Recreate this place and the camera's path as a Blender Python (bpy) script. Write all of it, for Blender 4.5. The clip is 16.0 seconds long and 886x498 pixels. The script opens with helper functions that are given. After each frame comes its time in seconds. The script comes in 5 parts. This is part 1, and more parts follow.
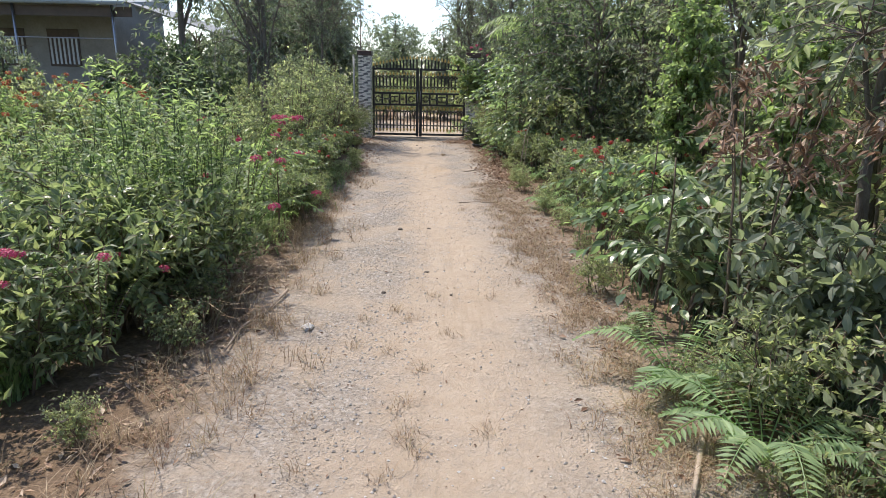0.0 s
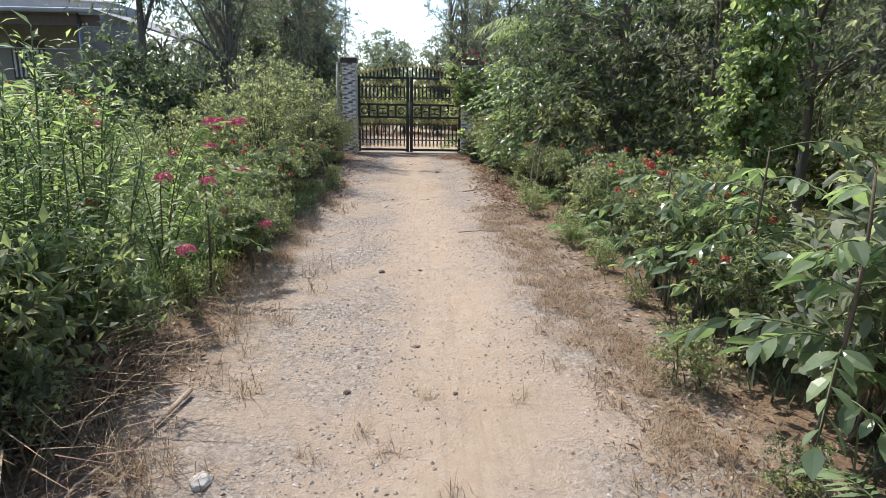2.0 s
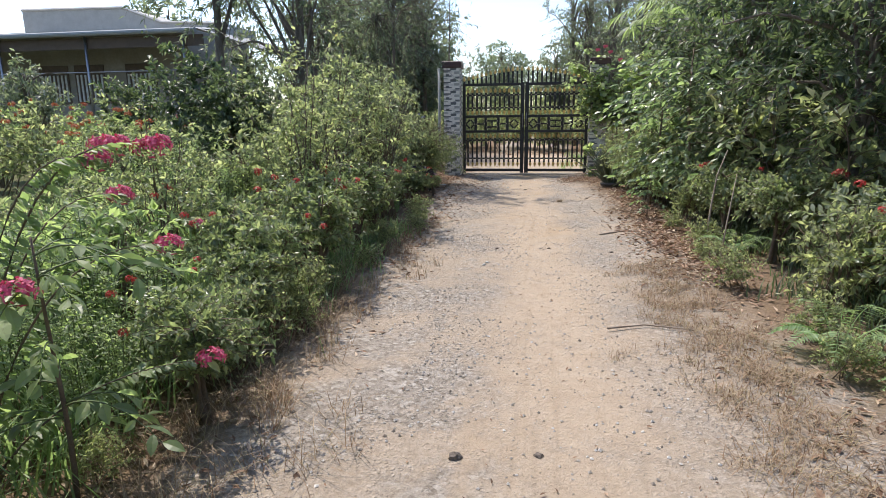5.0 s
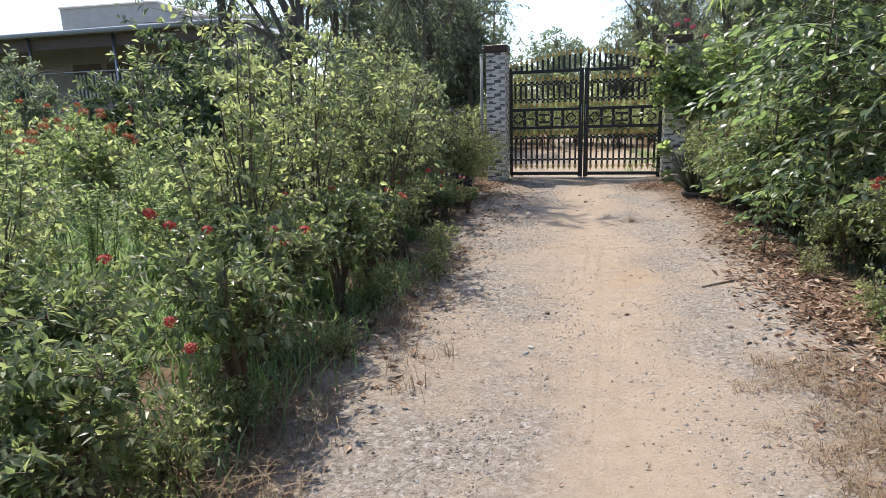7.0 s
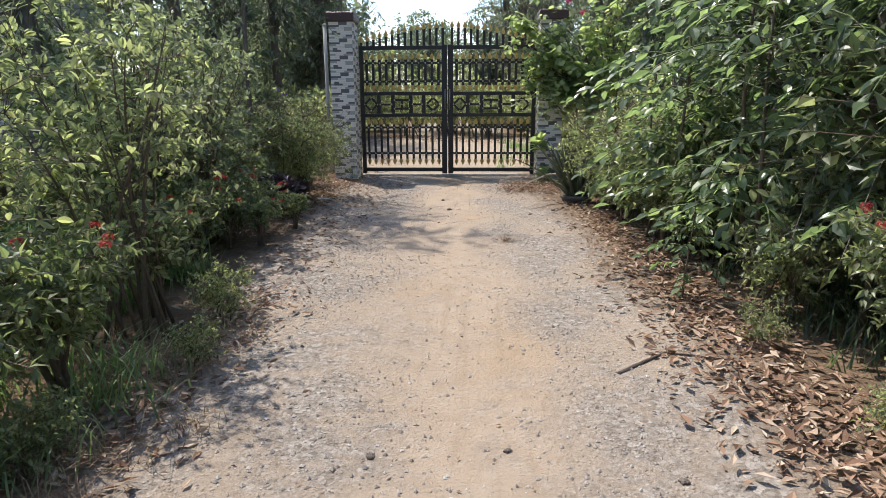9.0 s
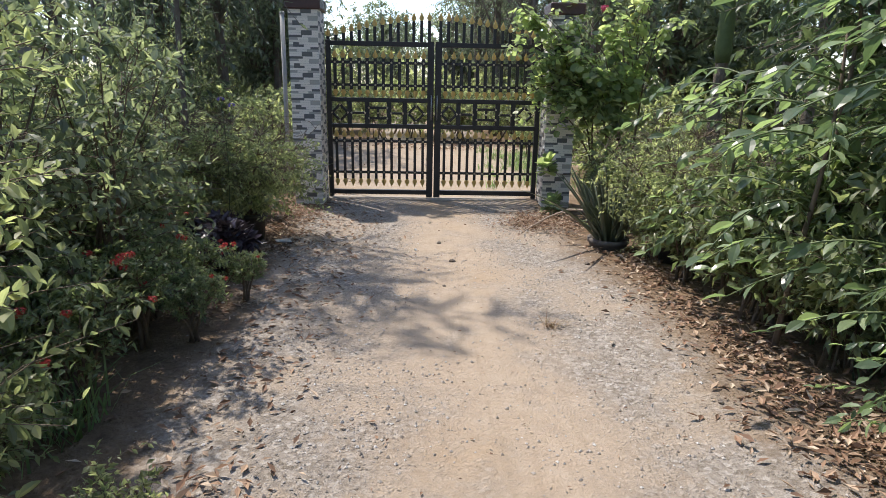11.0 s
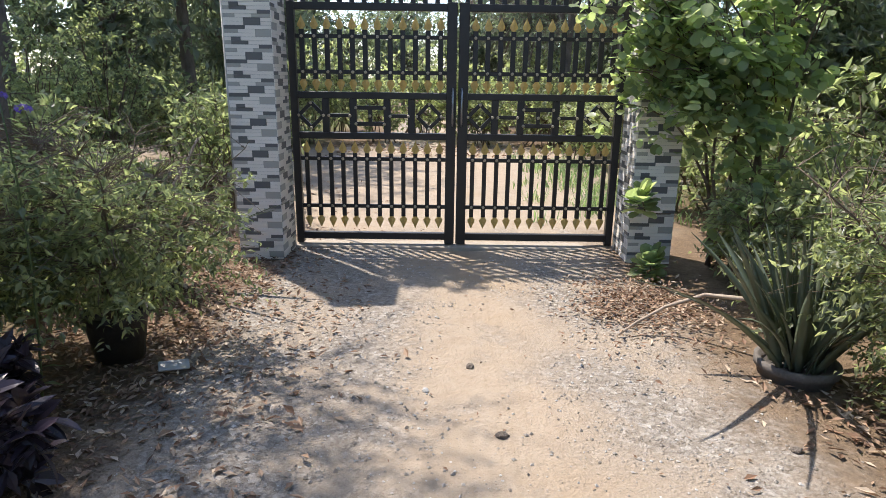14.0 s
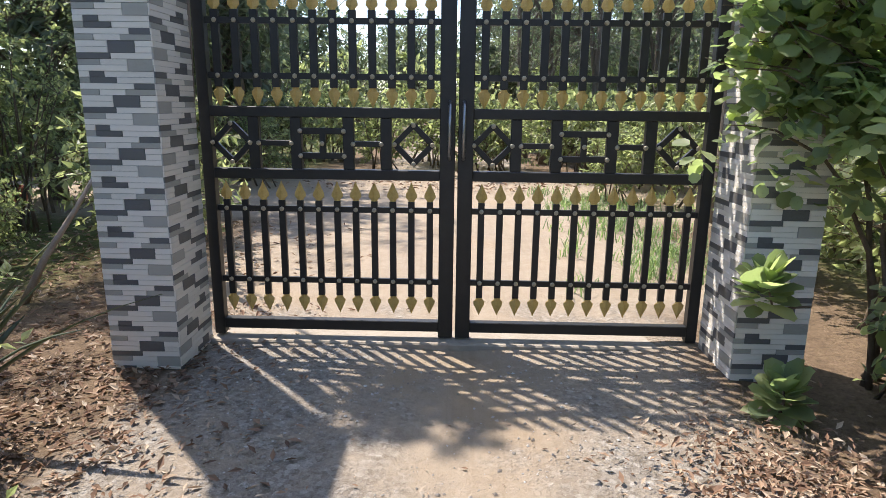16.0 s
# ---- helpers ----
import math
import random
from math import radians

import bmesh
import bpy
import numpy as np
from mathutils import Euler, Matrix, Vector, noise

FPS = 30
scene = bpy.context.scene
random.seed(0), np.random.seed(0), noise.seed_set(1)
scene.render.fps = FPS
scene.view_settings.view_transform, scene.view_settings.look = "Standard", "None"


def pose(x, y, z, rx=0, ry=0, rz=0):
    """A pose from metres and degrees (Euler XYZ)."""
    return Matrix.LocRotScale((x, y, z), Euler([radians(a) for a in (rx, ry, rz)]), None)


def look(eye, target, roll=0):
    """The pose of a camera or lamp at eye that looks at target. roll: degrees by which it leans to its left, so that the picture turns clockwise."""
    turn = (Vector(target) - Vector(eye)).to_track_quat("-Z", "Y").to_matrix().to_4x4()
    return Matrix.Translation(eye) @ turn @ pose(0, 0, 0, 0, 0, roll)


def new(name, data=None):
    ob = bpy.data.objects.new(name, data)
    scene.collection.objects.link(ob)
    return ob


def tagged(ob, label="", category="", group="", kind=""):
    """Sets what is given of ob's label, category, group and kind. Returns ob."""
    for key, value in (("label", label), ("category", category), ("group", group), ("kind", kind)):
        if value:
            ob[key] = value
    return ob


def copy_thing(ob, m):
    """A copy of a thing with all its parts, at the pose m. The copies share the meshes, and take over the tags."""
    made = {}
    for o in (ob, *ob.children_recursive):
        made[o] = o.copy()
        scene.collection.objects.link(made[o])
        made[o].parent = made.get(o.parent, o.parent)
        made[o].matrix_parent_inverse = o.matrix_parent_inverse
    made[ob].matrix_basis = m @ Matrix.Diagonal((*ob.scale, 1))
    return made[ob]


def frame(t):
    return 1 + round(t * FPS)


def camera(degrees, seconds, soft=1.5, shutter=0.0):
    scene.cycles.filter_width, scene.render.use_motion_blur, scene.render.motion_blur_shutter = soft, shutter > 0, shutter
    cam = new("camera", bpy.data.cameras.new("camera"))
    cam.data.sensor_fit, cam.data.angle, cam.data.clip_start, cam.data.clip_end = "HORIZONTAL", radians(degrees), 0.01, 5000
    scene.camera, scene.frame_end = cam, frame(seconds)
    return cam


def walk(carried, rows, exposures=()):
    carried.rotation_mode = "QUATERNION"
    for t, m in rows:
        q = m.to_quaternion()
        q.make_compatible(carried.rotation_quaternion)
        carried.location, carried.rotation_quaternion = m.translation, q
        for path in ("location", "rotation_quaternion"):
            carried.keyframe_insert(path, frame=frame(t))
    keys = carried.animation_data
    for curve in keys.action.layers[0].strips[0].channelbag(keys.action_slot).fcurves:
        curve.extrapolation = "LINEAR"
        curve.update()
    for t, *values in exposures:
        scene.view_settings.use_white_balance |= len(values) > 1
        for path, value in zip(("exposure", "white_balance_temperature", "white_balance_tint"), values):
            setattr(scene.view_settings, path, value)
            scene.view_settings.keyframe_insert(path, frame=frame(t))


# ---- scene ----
PATH = [
    (0, (0.649, -19.428, 1.717), (0.667, -17.499, 1.19), 1.2),
    (0.5, (0.677, -18.935, 1.669), (0.701, -17.0, 1.164), 1.3),
    (1, (0.637, -18.453, 1.613), (0.668, -16.512, 1.131), 1.0),
    (1.5, (0.665, -17.982, 1.547), (0.697, -16.037, 1.08), 0.9),
    (2, (0.631, -17.508, 1.485), (0.671, -15.565, 1.013), 1.0),
    (2.5, (0.631, -17.055, 1.459), (0.66, -15.111, 0.988), 0.8),
    (3, (0.631, -16.56, 1.444), (0.663, -14.612, 0.991), 0.8),
    (3.5, (0.596, -16.058, 1.425), (0.633, -14.109, 0.981), 0.8),
    (4, (0.623, -15.526, 1.399), (0.666, -13.577, 0.952), 0.9),
    (4.5, (0.568, -15.025, 1.392), (0.523, -13.078, 0.938), 0.5),
    (5, (0.548, -14.529, 1.372), (0.219, -12.602, 0.946), -0.7),
    (5.2, (0.519, -14.36, 1.372), (0.052, -12.461, 0.953), -1.2),
    (7.3, (0.395, -11.993, 1.432), (-0.103, -10.109, 0.98), -1.8),
    (7.5, (0.425, -11.795, 1.445), (0.031, -9.89, 0.979), -1.4),
    (8, (0.428, -11.276, 1.435), (0.274, -9.341, 0.953), -0.3),
    (8.5, (0.46, -10.786, 1.392), (0.361, -8.849, 0.902), -0.2),
    (9, (0.438, -10.271, 1.367), (0.339, -8.337, 0.869), -0.3),
    (9.2, (0.412, -10.075, 1.392), (0.313, -8.141, 0.892), -0.3),
    (11.3, (-0.142, -8.145, 1.551), (-0.071, -6.217, 1.022), 1.1),
    (11.5, (-0.153, -7.947, 1.543), (-0.082, -6.022, 1.005), 1.0),
    (12, (-0.156, -7.461, 1.554), (-0.103, -5.532, 1.028), 0.9),
    (12.5, (-0.14, -6.933, 1.54), (-0.133, -5.001, 1.021), 0.9),
    (13, (-0.217, -6.415, 1.561), (-0.211, -4.487, 1.029), 0.8),
    (13.5, (-0.143, -5.905, 1.52), (-0.147, -3.98, 0.98), 0.8),
    (14, (-0.125, -5.414, 1.476), (-0.117, -3.487, 0.941), 0.8),
    (14.5, (-0.053, -4.91, 1.451), (-0.069, -2.978, 0.931), 0.5),
    (15, (-0.031, -4.417, 1.453), (-0.034, -2.486, 0.931), 0.9),
    (15.5, (0.026, -3.945, 1.439), (-0.026, -2.01, 0.937), 0.7),
    (16, (0.013, -3.451, 1.381), (-0.033, -1.506, 0.92), 0.7),
]
cam = camera(71.5, 16.0, soft=0.6)
walk(cam, [(t, look(eye, target, roll)) for t, eye, target, roll in PATH],
     [(0.0, 0.78, 6200, 13), (9.2, 0.82, 6200, 13), (12.0, 0.92, 6200, 13), (13.5, 1.15, 6200, 13), (16.0, 1.19, 6200, 13)])

# ---- world, sun, exposure ----
SUN_DIR = Vector((-0.39, 0.425, 1.0)).normalized()      # towards the sun
world = bpy.data.worlds.new("sky_world")
world.use_nodes = True
scene.world = world
wn, wl = world.node_tree.nodes, world.node_tree.links
sky = wn.new("ShaderNodeTexSky")
sky.sky_type = "NISHITA"
sky.sun_disc = False
sky.sun_elevation = math.asin(SUN_DIR.z)
sky.sun_rotation = math.atan2(SUN_DIR.x, SUN_DIR.y)
sky.air_density, sky.dust_density, sky.ozone_density = 0.95, 1.0, 1.1
wl.new(sky.outputs[0], wn["Background"].inputs[0])
wn["Background"].inputs[1].default_value = 0.15
sun = new("sun", bpy.data.lights.new("sun", "SUN"))
sun.data.energy, sun.data.angle, sun.data.color = 3.7, radians(0.8), (1.0, 0.915, 0.79)
sun.matrix_basis = look(SUN_DIR * 60, (0, 0, 0))


# ---- materials ----
def material(name, rough=0.6, metal=0.0):
    m = bpy.data.materials.new(name)
    m.use_nodes = True
    n, l = m.node_tree.nodes, m.node_tree.links
    b = n["Principled BSDF"]
    b.inputs["Roughness"].default_value = rough
    b.inputs["Metallic"].default_value = metal
    return m, n, l, b


def ramp(n, stops):
    r = n.new("ShaderNodeValToRGB")
    e = r.color_ramp.elements
    while len(e) < len(stops):
        e.new(0.5)
    for i, (p, c) in enumerate(stops):
        e[i].position = p
        e[i].color = (*c, 1)
    return r


def ramp_of(n, l, value, stops):
    r = ramp(n, stops)
    l.new(value, r.inputs[0])
    return r.outputs[0]


def noise_tex(n, l, coords, scale, detail=4, rough=0.6, distort=0.0):
    t = n.new("ShaderNodeTexNoise")
    t.inputs["Scale"].default_value, t.inputs["Detail"].default_value = scale, detail
    t.inputs["Roughness"].default_value, t.inputs["Distortion"].default_value = rough, distort
    l.new(coords, t.inputs["Vector"])
    return t


def math_node(n, l, op, a, b=None, clamp=False):
    m = n.new("ShaderNodeMath")
    m.operation, m.use_clamp = op, clamp
    for i, v in enumerate((a, b)):
        if v is None:
            continue
        if isinstance(v, (int, float)):
            m.inputs[i].default_value = v
        else:
            l.new(v, m.inputs[i])
    return m.outputs[0]


def mix_col(n, l, fac, a, b, mode="MIX"):
    m = n.new("ShaderNodeMix")
    m.data_type, m.blend_type = "RGBA", mode
    for sock, v in ((m.inputs[0], fac), (m.inputs[6], a), (m.inputs[7], b)):
        if isinstance(v, (int, float)):
            sock.default_value = v
        elif isinstance(v, tuple):
            sock.default_value = (*v, 1)
        else:
            l.new(v, sock)
    return m.outputs[2]


def bump(n, l, b, height, strength, dist):
    u = n.new("ShaderNodeBump")
    u.inputs["Strength"].default_value, u.inputs["Distance"].default_value = strength, dist
    l.new(height, u.inputs["Height"])
    l.new(u.outputs[0], b.inputs["Normal"])


def smooth(n, l, value, lo, hi, a=0.0, c=1.0):
    r = n.new("ShaderNodeMapRange")
    r.interpolation_type = "SMOOTHSTEP"
    for i, v in enumerate((lo, hi, a, c)):
        r.inputs[1 + i].default_value = v
    l.new(value, r.inputs[0])
    return r.outputs[0]


def leaf_mat(name, dark, mid, light, through_share=0.4, rough=0.42, sick=None):
    """Leaf blade: colour differs from leaf to leaf and in blotches, light passes through."""
    m, n, l, b = material(name, rough)
    g = n.new("ShaderNodeNewGeometry")
    tc = n.new("ShaderNodeTexCoord")
    dark, mid, light = [tuple(1.6 * (0.6 * q + 0.4 * (0.3 * c[0] + 0.6 * c[1] + 0.1 * c[2])) for q in c) for c in (dark, mid, light)]
    stops = [(0.0, dark), (0.45, mid), (0.85, light), (1.0, sick or light)]
    r = ramp(n, stops)
    big = noise_tex(n, l, tc.outputs["Object"], 2.2, 2)
    v = math_node(n, l, "MULTIPLY_ADD", g.outputs["Random Per Island"], 0.75)
    v.node.inputs[2].default_value = 0.0
    v2 = math_node(n, l, "MULTIPLY_ADD", big.outputs[0], 0.5)
    l.new(v, v2.node.inputs[2])
    l.new(math_node(n, l, "SUBTRACT", v2, 0.12, True), r.inputs[0])
    spots = noise_tex(n, l, tc.outputs["Object"], 60, 3)
    col = mix_col(n, l, smooth(n, l, spots.outputs[0], 0.6, 0.75, 0, 0.35), r.outputs[0], (0.16, 0.13, 0.05))
    l.new(col, b.inputs["Base Color"])
    b.inputs["Specular IOR Level"].default_value = 0.45
    tr = n.new("ShaderNodeBsdfTranslucent")
    l.new(mix_col(n, l, 1.0, col, (1.5, 1.6, 1.0), "MULTIPLY"), tr.inputs[0])
    mx = n.new("ShaderNodeMixShader")
    mx.inputs[0].default_value = through_share + 0.08
    l.new(b.outputs[0], mx.inputs[1])
    l.new(tr.outputs[0], mx.inputs[2])
    l.new(mx.outputs[0], n["Material Output"].inputs[0])
    return m


def grain_mat(name, a, c, scale=12, rough=0.8, strength=0.5, dist=0.01, metal=0.0, stretch=(1, 1, 1), per_object=0.0):
    """Two-scale mottled surface between two colours, with fine relief."""
    m, n, l, b = material(name, rough, metal)
    tc = n.new("ShaderNodeTexCoord")
    mp = n.new("ShaderNodeMapping")
    mp.inputs["Scale"].default_value = stretch
    l.new(tc.outputs["Object"], mp.inputs[0])
    big, fine = noise_tex(n, l, mp.outputs[0], scale, 5), noise_tex(n, l, mp.outputs[0], scale * 9, 3)
    f = math_node(n, l, "MULTIPLY_ADD", fine.outputs[0], 0.45)
    l.new(math_node(n, l, "MULTIPLY", big.outputs[0], 0.75), f.node.inputs[2])
    if per_object:
        oi = n.new("ShaderNodeObjectInfo")
        f = math_node(n, l, "MULTIPLY_ADD", oi.outputs["Random"], per_object)
        l.new(math_node(n, l, "MULTIPLY_ADD", fine.outputs[0], 0.4), f.node.inputs[2])
    r = ramp(n, [(0.3, a), (0.8, c)])
    l.new(f, r.inputs[0])
    l.new(r.outputs[0], b.inputs["Base Color"])
    bump(n, l, b, fine.outputs[0], strength, dist)
    return m


def island_mat(name, stops, rough=0.8, through_share=0.0):
    """Colour that differs from piece to piece of one mesh."""
    m, n, l, b = material(name, rough)
    g = n.new("ShaderNodeNewGeometry")
    r = ramp(n, stops)
    l.new(g.outputs["Random Per Island"], r.inputs[0])
    tc = n.new("ShaderNodeTexCoord")
    fine = noise_tex(n, l, tc.outputs["Object"], 90, 3)
    col = mix_col(n, l, math_node(n, l, "MULTIPLY", fine.outputs[0], 0.5), r.outputs[0], (0.1, 0.07, 0.045), "MIX")
    l.new(col, b.inputs["Base Color"])
    if through_share:
        tr = n.new("ShaderNodeBsdfTranslucent")
        l.new(col, tr.inputs[0])
        mx = n.new("ShaderNodeMixShader")
        mx.inputs[0].default_value = through_share
        l.new(b.outputs[0], mx.inputs[1])
        l.new(tr.outputs[0], mx.inputs[2])
        l.new(mx.outputs[0], n["Material Output"].inputs[0])
    return m


def ground_mat():
    m, n, l, b = material("ground_soil", 0.95)
    b.inputs["Specular IOR Level"].default_value = 0.15
    tc = n.new("ShaderNodeTexCoord")
    co = tc.outputs["Object"]
    sep = n.new("ShaderNodeSeparateXYZ")
    l.new(co, sep.inputs[0])
    x, y = sep.outputs[0], sep.outputs[1]
    wob = noise_tex(n, l, co, 0.9, 5, 0.65)
    wobf = noise_tex(n, l, co, 5.0, 5, 0.7)
    centre = smooth(n, l, y, -15.0, -0.5, 0.8, 0.05)
    off = math_node(n, l, "SUBTRACT", x, centre)
    wv = math_node(n, l, "MULTIPLY_ADD", math_node(n, l, "SUBTRACT", wob.outputs[0], 0.5), 0.9)
    l.new(math_node(n, l, "MULTIPLY", math_node(n, l, "SUBTRACT", wobf.outputs[0], 0.5), 0.6), wv.node.inputs[2])
    far = math_node(n, l, "ABSOLUTE", math_node(n, l, "ADD", off, wv))
    # centre strip of pale sand, gravel on both sides, soil and litter past that
    sand_f = smooth(n, l, far, 0.12, 0.72, 1, 0)
    patch = noise_tex(n, l, co, 2.6, 5, 0.7)
    sand_f = math_node(n, l, "MULTIPLY", sand_f, smooth(n, l, patch.outputs[0], 0.33, 0.52, 0.45, 1.0))
    road_l = smooth(n, l, math_node(n, l, "ADD", off, wv), -1.75, -1.35)
    road_r = smooth(n, l, math_node(n, l, "ADD", off, wv), 1.0, 1.6, 1, 0)
    road_f = math_node(n, l, "MULTIPLY", road_l, road_r)
    beyond = smooth(n, l, math_node(n, l, "ADD", y, wv), 0.3, 0.9)
    beyond2 = smooth(n, l, math_node(n, l, "ADD", y, wv), 7.2, 8.4, 1, 0)
    lane = math_node(n, l, "MULTIPLY", beyond, beyond2)
    ax = math_node(n, l, "ADD", math_node(n, l, "ABSOLUTE", x), wv)
    wide = math_node(n, l, "MAXIMUM", smooth(n, l, ax, 1.7, 2.5, 1, 0), math_node(n, l, "MULTIPLY", smooth(n, l, math_node(n, l, "ADD", y, wv), 3.4, 4.4), smooth(n, l, ax, 12, 18, 1, 0)))
    lane = math_node(n, l, "MULTIPLY", lane, wide)
    road_f = math_node(n, l, "MAXIMUM", road_f, lane)
    sand_f = math_node(n, l, "MAXIMUM", sand_f, math_node(n, l, "MULTIPLY", lane, 0.85))
    fine, mid_n, tiny = noise_tex(n, l, co, 34, 6, 0.75), noise_tex(n, l, co, 7, 5, 0.7), noise_tex(n, l, co, 160, 4, 0.8)
    sand = ramp(n, [(0.25, (0.29, 0.22, 0.155)), (0.5, (0.375, 0.30, 0.22)), (0.8, (0.43, 0.36, 0.28))])
    grav = ramp(n, [(0.36, (0.11, 0.09, 0.07)), (0.5, (0.265, 0.226, 0.182)), (0.64, (0.47, 0.42, 0.355))])
    soil = ramp(n, [(0.3, (0.06, 0.042, 0.028)), (0.55, (0.20, 0.14, 0.09)), (0.8, (0.34, 0.25, 0.16))])
    gf = math_node(n, l, "MULTIPLY_ADD", fine.outputs[0], 0.6)
    l.new(math_node(n, l, "MULTIPLY", tiny.outputs[0], 0.4), gf.node.inputs[2])
    sf = math_node(n, l, "MULTIPLY_ADD", mid_n.outputs[0], 0.6)
    l.new(math_node(n, l, "MULTIPLY", tiny.outputs[0], 0.4), sf.node.inputs[2])
    l.new(sf, sand.inputs[0])
    l.new(gf, grav.inputs[0])
    l.new(math_node(n, l, "MULTIPLY_ADD", mid_n.outputs[0], 0.5), soil.inputs[0])
    l.new(math_node(n, l, "MULTIPLY", fine.outputs[0], 0.5), soil.inputs[0].links[0].from_node.inputs[2])
    # crushed stone: each chip with a tone of its own, bedded in patches of tan dust
    chip = n.new("ShaderNodeTexVoronoi")
    chip.inputs["Scale"].default_value = 42
    l.new(co, chip.inputs["Vector"])
    tone = n.new("ShaderNodeSeparateColor")
    l.new(chip.outputs["Color"], tone.inputs[0])
    dustn = noise_tex(n, l, co, 1.25, 6, 0.72)
    dust_f = smooth(n, l, dustn.outputs[0], 0.44, 0.58)
    start_f = smooth(n, l, y, -16.5, -12.0, 0.22, 0.0)
    dust_f = math_node(n, l, "ADD", math_node(n, l, "MULTIPLY", dust_f, 0.7), start_f, True)
    chipped = mix_col(n, l, math_node(n, l, "SUBTRACT", 0.85, dust_f, True), grav.outputs[0], ramp_of(n, l, tone.outputs[0], [(0.0, (0.10, 0.085, 0.07)), (0.35, (0.24, 0.21, 0.175)), (0.8, (0.38, 0.35, 0.31)), (1.0, (0.58, 0.55, 0.50))]), "MIX")
    chipped = mix_col(n, l, 0.45, grav.outputs[0], chipped)
    gravel = mix_col(n, l, math_node(n, l, "MULTIPLY", dust_f, 0.8), chipped, sand.outputs[0])
    col = mix_col(n, l, road_f, soil.outputs[0], gravel)
    # faint tyre streaks along the sandy middle
    mp = n.new("ShaderNodeMapping")
    mp.inputs["Scale"].default_value = (9.0, 0.35, 1.0)
    l.new(co, mp.inputs[0])
    streak = noise_tex(n, l, mp.outputs[0], 1.6, 4, 0.7)
    sandy = mix_col(n, l, smooth(n, l, streak.outputs[0], 0.5, 0.68, 0.0, 0.5), sand.outputs[0], (0.30, 0.235, 0.165))
    col = mix_col(n, l, sand_f, col, sandy)
    # old yellowish clay stains
    clay = noise_tex(n, l, co, 0.55, 3)
    col = mix_col(n, l, math_node(n, l, "MULTIPLY", smooth(n, l, clay.outputs[0], 0.52, 0.68, 0, 0.45), sand_f), col, (0.35, 0.25, 0.15))
    # thin green cover away from the track
    green = ramp(n, [(0.35, (0.05, 0.065, 0.02)), (0.7, (0.12, 0.15, 0.045))])
    l.new(fine.outputs[0], green.inputs[0])
    cover = math_node(n, l, "MULTIPLY", smooth(n, l, math_node(n, l, "ABSOLUTE", off), 2.6, 3.6), smooth(n, l, mid_n.outputs[0], 0.38, 0.55, 0.35, 0.95))
    cover = math_node(n, l, "MULTIPLY", cover, math_node(n, l, "SUBTRACT", 1.0, lane))
    col = mix_col(n, l, cover, col, green.outputs[0])
    l.new(col, b.inputs["Base Color"])
    vor = n.new("ShaderNodeTexVoronoi")
    vor.inputs["Scale"].default_value = 55
    l.new(co, vor.inputs["Vector"])
    stones = math_node(n, l, "MULTIPLY", math_node(n, l, "MULTIPLY", smooth(n, l, vor.outputs[0], 0.1, 0.6, 0.55, 0.0), smooth(n, l, mid_n.outputs[0], 0.42, 0.6)), math_node(n, l, "SUBTRACT", 1.1, sand_f))
    stones = math_node(n, l, "ADD", stones, math_node(n, l, "MULTIPLY", math_node(n, l, "SUBTRACT", 1.0, dust_f, True), math_node(n, l, "MULTIPLY", tone.outputs[0], 0.35)))
    h = math_node(n, l, "MULTIPLY_ADD", fine.outputs[0], 1.2)
    l.new(stones, h.node.inputs[2])
    bump(n, l, b, h, 0.8, 0.018)
    return m


MAT_GROUND = ground_mat()
MAT_IRON = grain_mat("black_painted_iron", (0.008, 0.0075, 0.007), (0.02, 0.018, 0.016), 18, 0.48, 0.15, 0.002)
MAT_GOLD = grain_mat("gold_painted_iron", (0.42, 0.27, 0.07), (0.66, 0.46, 0.15), 30, 0.45, 0.2, 0.002)
MAT_STUD = grain_mat("dull_brass_stud", (0.30, 0.25, 0.16), (0.46, 0.40, 0.28), 30, 0.35, 0.1, 0.001)
MAT_STEEL = grain_mat("worn_steel", (0.22, 0.22, 0.23), (0.42, 0.42, 0.43), 30, 0.35, 0.1, 0.001, 0.9)
MAT_TILE_W = grain_mat("white_ledger_strip", (0.46, 0.42, 0.36), (0.84, 0.78, 0.69), 9, 0.5, 0.25, 0.003, 0, (1, 1, 5), 0.6)
MAT_TILE_G = grain_mat("grey_ledger_strip", (0.20, 0.19, 0.165), (0.42, 0.40, 0.35), 9, 0.5, 0.3, 0.003, 0, (1, 1, 5), 0.6)
MAT_TILE_D = grain_mat("charcoal_ledger_strip", (0.06, 0.058, 0.056), (0.14, 0.135, 0.13), 9, 0.5, 0.35, 0.003, 0, (1, 1, 5), 0.35)
MAT_GROUT = grain_mat("grey_grout", (0.16, 0.16, 0.16), (0.28, 0.28, 0.27), 20, 0.9)
MAT_CAP = grain_mat("dark_red_brown_stone", (0.045, 0.022, 0.02), (0.10, 0.05, 0.042), 14, 0.35)
MAT_CONCRETE = grain_mat("weathered_concrete", (0.30, 0.29, 0.27), (0.46, 0.45, 0.42), 2.5, 0.9, 0.4, 0.01)
MAT_DUST = grain_mat("dusty_concrete", (0.24, 0.20, 0.155), (0.38, 0.33, 0.265), 5, 0.95, 0.5, 0.008)
MAT_BARK = grain_mat("grey_brown_bark", (0.07, 0.052, 0.04), (0.24, 0.20, 0.16), 9, 0.9, 0.8, 0.02, 0, (2, 2, 0.5))
MAT_TWIG = grain_mat("brown_twig", (0.06, 0.045, 0.03), (0.18, 0.13, 0.085), 14, 0.85)
